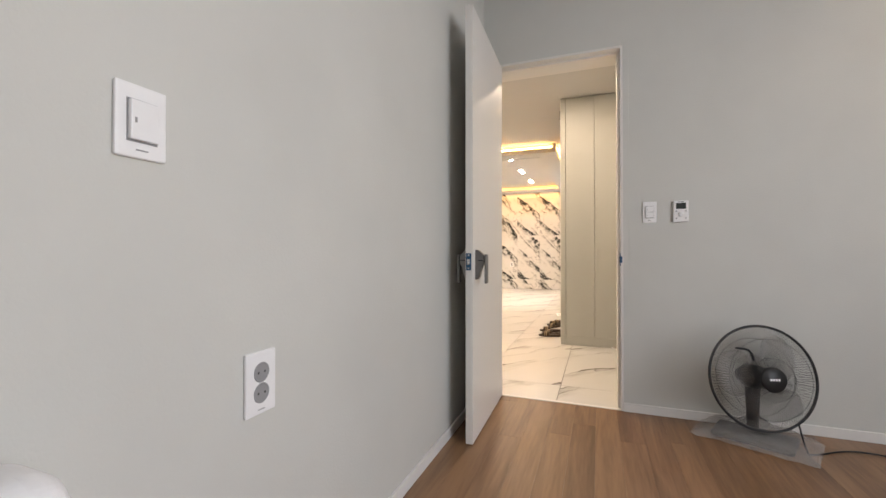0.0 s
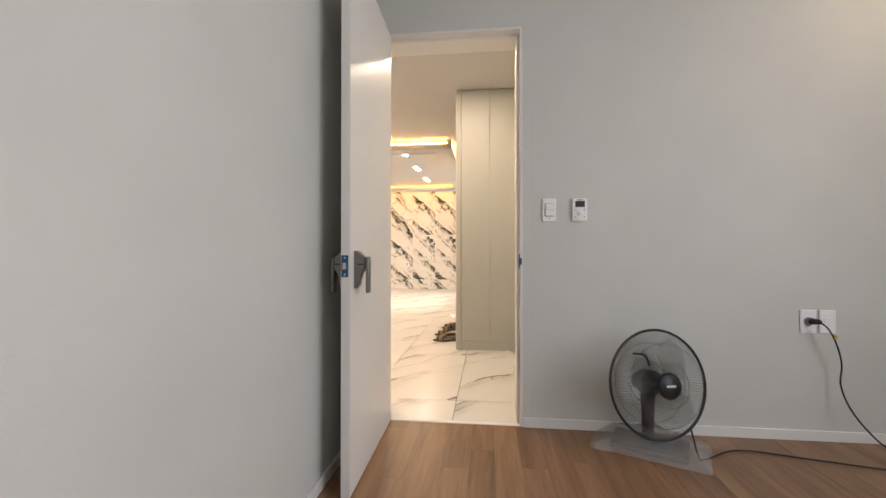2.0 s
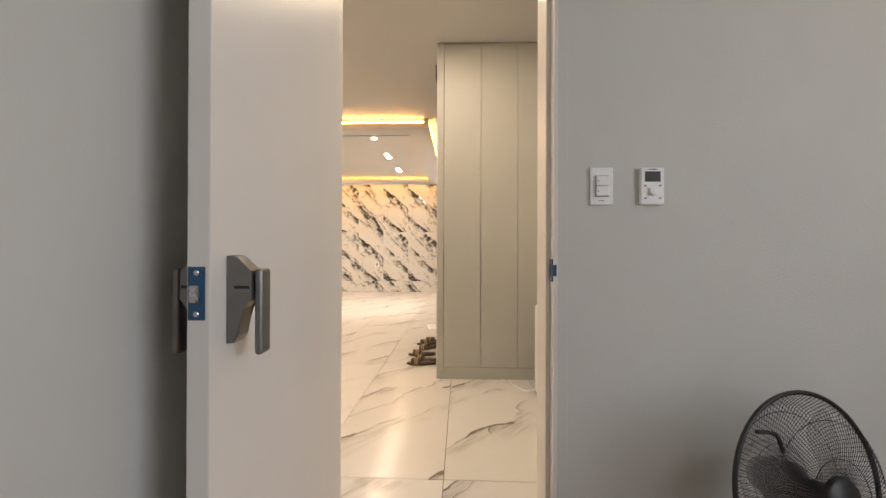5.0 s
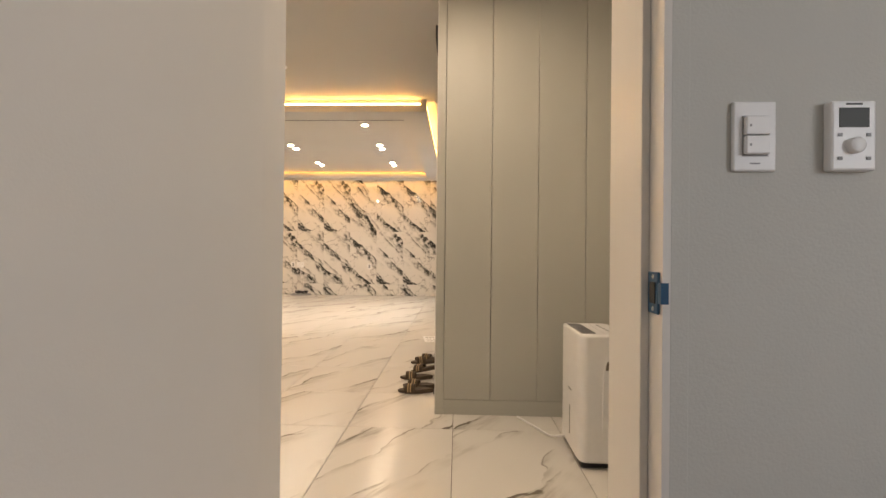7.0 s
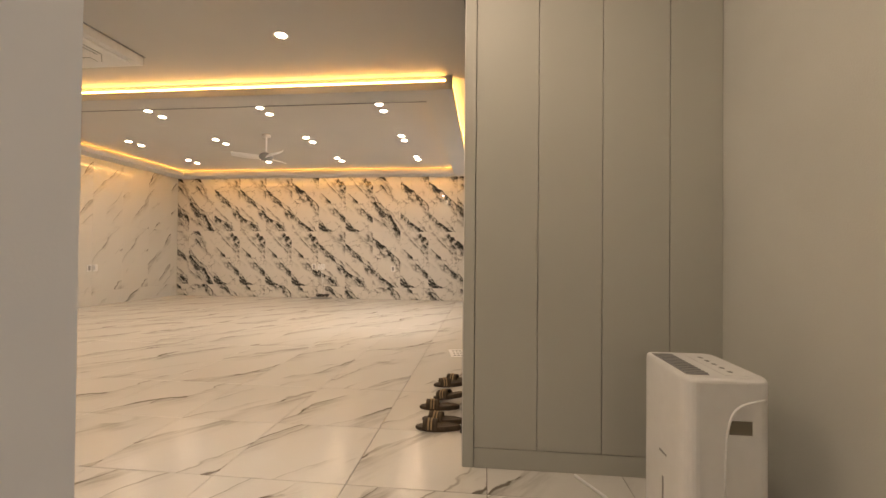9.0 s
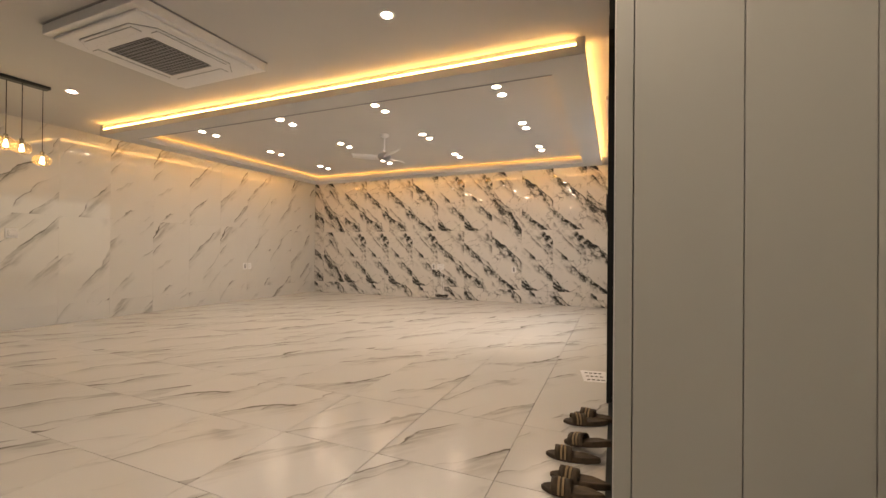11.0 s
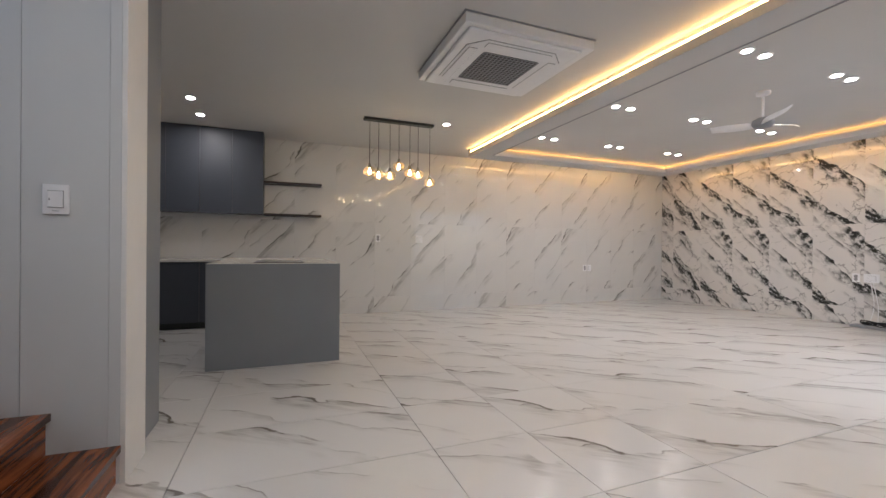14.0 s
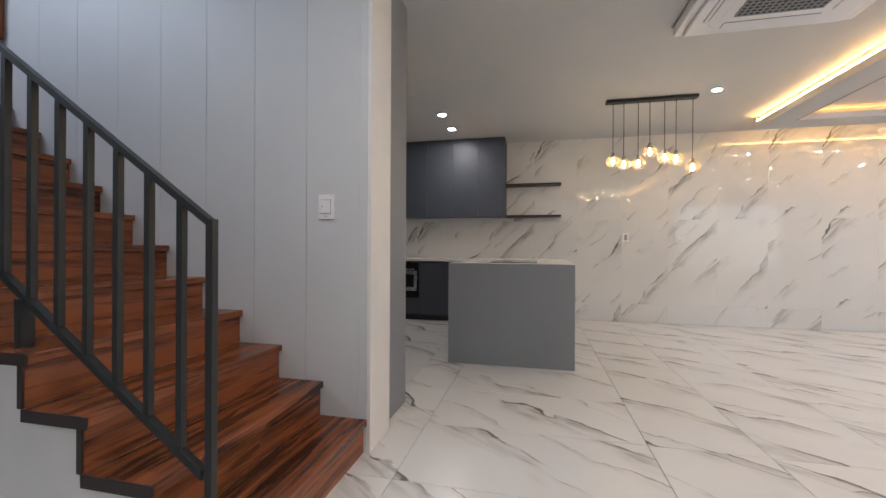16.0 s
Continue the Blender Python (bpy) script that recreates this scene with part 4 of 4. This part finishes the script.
for k in range(6):
    y0 = 3.02 - 0.46 * (k + 1)
    oven_unit = k == 2
    u = empty("base_cabinet", pose(XL, y0, 0), "slate grey base cabinet under a pale worktop", "cabinet", "kitchen base cabinets")
    part("body", B(0.004, 0.58, 0.001, 0.459, 0.08, 0.82), KITCHEN, u)
    part("plinth", B(0.004, 0.54, 0.001, 0.459, 0.0, 0.08), BLACKSTEEL, u)
    if oven_unit:
        part("drawer", B(0.581, 0.60, 0.0015, 0.4585, 0.085, 0.30, bevel=0.001), KITCHEN, u)
    else:
        part("door", B(0.581, 0.60, 0.0015, 0.4585, 0.085, 0.80, bevel=0.001), KITCHEN, u)
    if oven_unit:
        ov = empty("built_in_oven", pose(XL + 0.581, y0 + 0.01, 0.31), "built-in steel and black glass oven", "oven")
        part("front", B(0, 0.02, 0, 0.44, 0, 0.49, bevel=0.003), BLACKGLASS, ov)
        part("door_panel", B(0.0205, 0.03, 0.02, 0.42, 0.10, 0.38, bevel=0.003), STEEL, ov)
        part("glass", B(0.0305, 0.032, 0.06, 0.38, 0.15, 0.33), BLACKGLASS, ov)
        part("handle", rod(bmesh.new(), (0.05, 0.05, 0.40), (0.05, 0.39, 0.40), 0.008), STEEL, ov)
wt = empty("worktop", pose(0, 0, 0), "pale stone kitchen worktop along the wall", "worktop")
part("slab", B(XL + 0.003, -6.33, 0.26, 3.02, 0.825, 0.855, bevel=0.002), WORKTOP, wt)
isl = empty("kitchen_island", pose(-4.39, 2.94, 0), "mid grey kitchen island with a pale top", "kitchen island")
part("end_panel", B(-0.03, 0.0, 0.0, 1.062, 0.0, 0.872, bevel=0.001), ISLAND, isl)
part("side_panel", B(-1.85, -0.0305, 1.03, 1.062, 0.0, 0.85, bevel=0.001), ISLAND, isl)
part("body", B(-1.85, -0.031, 0.02, 1.029, 0.06, 0.845), KITCHEN, isl)
part("plinth", B(-1.80, -0.031, 0.06, 1.0, 0.0, 0.059), BLACKSTEEL, isl)
part("top", B(-1.86, -0.031, -0.005, 1.062, 0.851, 0.874, bevel=0.001), WORKTOP, isl, "pale stone top")
part("hob", B(-0.95, -0.20, 0.34, 0.76, 0.8745, 0.880, bevel=0.002), BLACKGLASS, isl, "black glass hob")

# ---- stairs ----
NOS, RISE, GO, N = 2.89, 0.169, 0.2345, 15
wp = empty("wall_stair_panels", pose(SX0, 0, 0), "tall pale grey wall panels beside the stairs", "wall")
wp["kind"] = "structure"
part("core", B(-0.262, -0.012, -0.3, 2.885, 0, 5.0), PANEL, wp)
seams = [-0.30, 0.10, 0.45, 0.75, 1.05, 1.35, 1.65, 1.95, 2.25, 2.553, 2.843]
for a, b in zip(seams, seams[1:]):
    part("panel", B(-0.0118, 0.0, a + 0.0012, b - 0.0012, 0.0, 5.0), PANEL, wp)
part("corner_post", B(-0.012, 0.004, 2.8442, 2.885, 0, 5.0), PANEL, wp)
part("white_end", B(-0.265, 0.0035, 2.8855, 2.905, 0, H - 0.001, bevel=0.001), TRIM, wp, "white end board of the wall")
tall = empty("tall_kitchen_unit", pose(-3.43, 2.0, 0), "tall grey kitchen unit behind the panelled wall", "cabinet")
part("side_panel", B(0, 0.405, 0.82, 0.86, 0, H - 0.002), ISLAND, tall)
part("body", B(0.0, 0.40, -2.1, 0.819, 0, H - 0.002), ISLAND, tall)

stairs = empty("staircase", pose(0, 0, 0), "red-brown wooden staircase with dark edging, going up", "staircase")
stairs["kind"] = "structure"
for k in range(N):
    y = NOS - GO * k
    z = RISE * (k + 1) - 0.005
    st = part("tread", B(SX0 + 0.004, SX1, y - GO - 0.02, y, z - 0.032, z, bevel=0.003), STAIRWOOD, stairs)
    part("riser", B(SX0 + 0.004, SX1 - 0.003, y - 0.035, y - 0.018, z - RISE + 0.0005, z - 0.0325), STAIRWOOD, stairs)
    part("edging", B(SX1 + 0.0005, SX1 + 0.006, y - GO - 0.02, y + 0.001, z - 0.036, z + 0.001), STAIREDGE, st)
    part("edging", B(SX1 - 0.0025, SX1 + 0.005, y - 0.037, y - 0.0175, z - RISE + 0.002, z - 0.0365), STAIREDGE, st)
bm = bmesh.new()
prof = [(NOS - 0.036, 0.0)]
for k in range(N):
    y, z = NOS - GO * k, RISE * (k + 1) - 0.038
    prof += [(y - 0.036, z), (y - GO - 0.036, z)]
prof += [(NOS - GO * N - 0.036, 0.0)]
a = [bm.verts.new((SX0 + 0.004, y, z)) for y, z in prof]
b = [bm.verts.new((SX1 - 0.004, y, z)) for y, z in prof]
bm.faces.new(a)
bm.faces.new(list(reversed(b)))
for k in range(len(a)):
    bm.faces.new((a[k], b[k], b[(k + 1) % len(a)], a[(k + 1) % len(a)]))
part("carcass", bm, TRIM, stairs, "white wall under the stairs")

part("landing_board", B(SX0 + 0.004, SX0 + 0.05, 0.30, 0.47, 2.28, 3.4, bevel=0.003), STAIRWOOD, stairs)
RXC = -1.88
SL = -RISE / GO
rail = empty("stair_railing", pose(RXC, 0, 0), "black steel stair railing with upright bars", "railing")


def bar(bm, y0, z0, y1, z1, w=0.026, t=0.012):
    """Flat sloping bar with upright ends."""
    vs = [bm.verts.new((x, y, z + d)) for x in (-w / 2, w / 2) for y, z in ((y0, z0), (y1, z1)) for d in (-t, t)]
    for f in ((0, 1, 3, 2), (4, 6, 7, 5), (0, 4, 5, 1), (2, 3, 7, 6), (0, 2, 6, 4), (1, 5, 7, 3)):
        bm.faces.new([vs[i] for i in f])
    return bm


TOPZ = lambda y: 1.074 + (2.775 - y) * 0.712
BOTZ = lambda y: 0.335 + (2.775 - y) * 0.712
part("top_rail", bar(bmesh.new(), 2.79, TOPZ(2.79), -0.3, TOPZ(-0.3)), BLACKSTEEL, rail)
part("bottom_rail", bar(bmesh.new(), 2.76, BOTZ(2.76), -0.3, BOTZ(-0.3), 0.024, 0.014), BLACKSTEEL, rail)
part("newel", B(-0.012, 0.012, 2.772, 2.796, 0.165, TOPZ(2.775) + 0.006, bevel=0.002), BLACKSTEEL, rail)
for k in range(1, 25):
    y = 2.797 - 0.1165 * k
    part("baluster", B(-0.010, 0.010, y - 0.010, y + 0.010, BOTZ(y) + 0.012, TOPZ(y) - 0.008), BLACKSTEEL, rail)
for n_ in (3, 7, 11):
    y = NOS - GO * n_ - 0.12
    part("foot_post", B(-0.019, 0.019, y - 0.016, y + 0.016, RISE * (n_ + 1) - 0.005, BOTZ(y) - 0.01), BLACKSTEEL, rail)
wall_switch(pose(SX0, 2.667, 1.205, 0, 0, -90), 0.088, 0.122, 1, "white one-key switch on the panelled wall")

structure("wall_stair_east", B(BX - 0.25, BX - 0.121, -0.4, BY + 0.2, 0, 5.0), PLASTER, "plain wall between stairwell and bedroom", "wall")
# Unseen wall; its high opening is added for the stair fill lamp.
bm = bmesh.new()
box(bm, SX0, -1.75, -0.4, -0.301, 0, 5.0)
box(bm, -0.97, BX - 0.25, -0.4, -0.301, 0, 5.0)
box(bm, -1.75, -0.97, -0.4, -0.301, 0, 2.9)
box(bm, -1.75, -0.97, -0.4, -0.301, 4.3, 5.0)
structure("wall_stair_south", bm, PLASTER, "unseen end wall of the hall with an added opening for the fill lamp", "wall")
structure("wall_stair_upper", B(SX0, BX - 0.12, 2.921, 3.05, H + 0.121, 5.0), PLASTER, "upper wall of the stairwell", "wall")
structure("ceiling_stairwell", B(SX0 - 0.25, BX - 0.12, -0.4, 3.05, 5.0, 5.1), CEILING, "white ceiling high over the stairs", "ceiling")


# ---- pieces of floors and walls ----
def tiles(parent, axes, us, vs, plane, mat_, t=0.008, gap=0.003, name="tile"):
    """Tiles between the grid lines us and vs on a plane; meshes are shared by size."""
    shared = {}
    for u0, u1 in zip(us, us[1:]):
        for v0, v1 in zip(vs, vs[1:]):
            w, h = u1 - u0 - gap, v1 - v0 - gap
            key = (round(w, 3), round(h, 3))
            if key not in shared:
                lo, hi = [0.0] * 3, [0.0] * 3
                lo[axes[0]], hi[axes[0]], lo[axes[1]], hi[axes[1]] = -w / 2, w / 2, -h / 2, h / 2
                k = 3 - axes[0] - axes[1]
                lo[k], hi[k] = -t / 2, t / 2
                shared[key] = mesh(name, B(lo[0], hi[0], lo[1], hi[1], lo[2], hi[2], bevel=0.0008, seg=1), mat_)
            c = [0.0] * 3
            c[axes[0]], c[axes[1]], c[3 - axes[0] - axes[1]] = (u0 + u1) / 2, (v0 + v1) / 2, plane
            ob = new(name, shared[key])
            ob.location = c
            ob.parent = parent


def lines(start, pitch, lo, hi):
    k0 = math.ceil((lo - start) / pitch + 0.02)
    g = [lo]
    while start + k0 * pitch < hi - 0.02:
        g.append(start + k0 * pitch)
        k0 += 1
    return g + [hi]


fx, fy = lines(TX, PX, XL, 0.79), lines(TY, PY, -0.2, YF)
living_x = lines(TX, PX, XL, XR + 0.009)
tiles(floor, (0, 1), fx, [v for v in lines(TY, PY, BY + 0.03, 4.80)], -0.004, FLOORMARBLE)
tiles(floor, (0, 1), living_x, lines(TY, PY, 4.80, YF), -0.004, FLOORMARBLE)
tiles(floor, (0, 1), lines(TX, PX, XR + 0.091, 0.79), lines(TY, PY, 4.80, 6.25), -0.004, FLOORMARBLE)
tiles(floor, (0, 1), lines(TX, PX, XL, BX - 0.13), lines(TY, PY, -0.2, BY + 0.03), -0.004, FLOORMARBLE)
wz = [0.0, 0.25, 1.405, H]
tiles(wall_left, (1, 2), lines(TY, PX, -0.2, YF), wz, XL - 0.006, WALLMARBLE, gap=0.0004)
tiles(wall_far, (0, 2), lines(TX, PX, XL, XR), wz, YF + 0.006, DARKMARBLE, gap=0.0015)

random.seed(7)
x = BX
plank_meshes = {}
while x < 2.6:
    w = min(0.118, 2.6 - x)
    y = -2.0 - random.random() * 1.0
    while y < BY:
        y0, y1 = max(y, -2.0), min(y + 1.2, BY)
        if y1 - y0 > 0.01:
            key = (round(w, 3), round(y1 - y0, 3))
            if key not in plank_meshes:
                plank_meshes[key] = mesh("plank", B(-w / 2 + 0.0003, w / 2 - 0.0003, -(y1 - y0) / 2 + 0.0003, (y1 - y0) / 2 - 0.0003, -0.004, 0.004), OAK)
            ob = new("plank", plank_meshes[key])
            ob.location = (x + w / 2, (y0 + y1) / 2, -0.004)
            ob.parent = floor_bed
        y += 1.2
    x += w
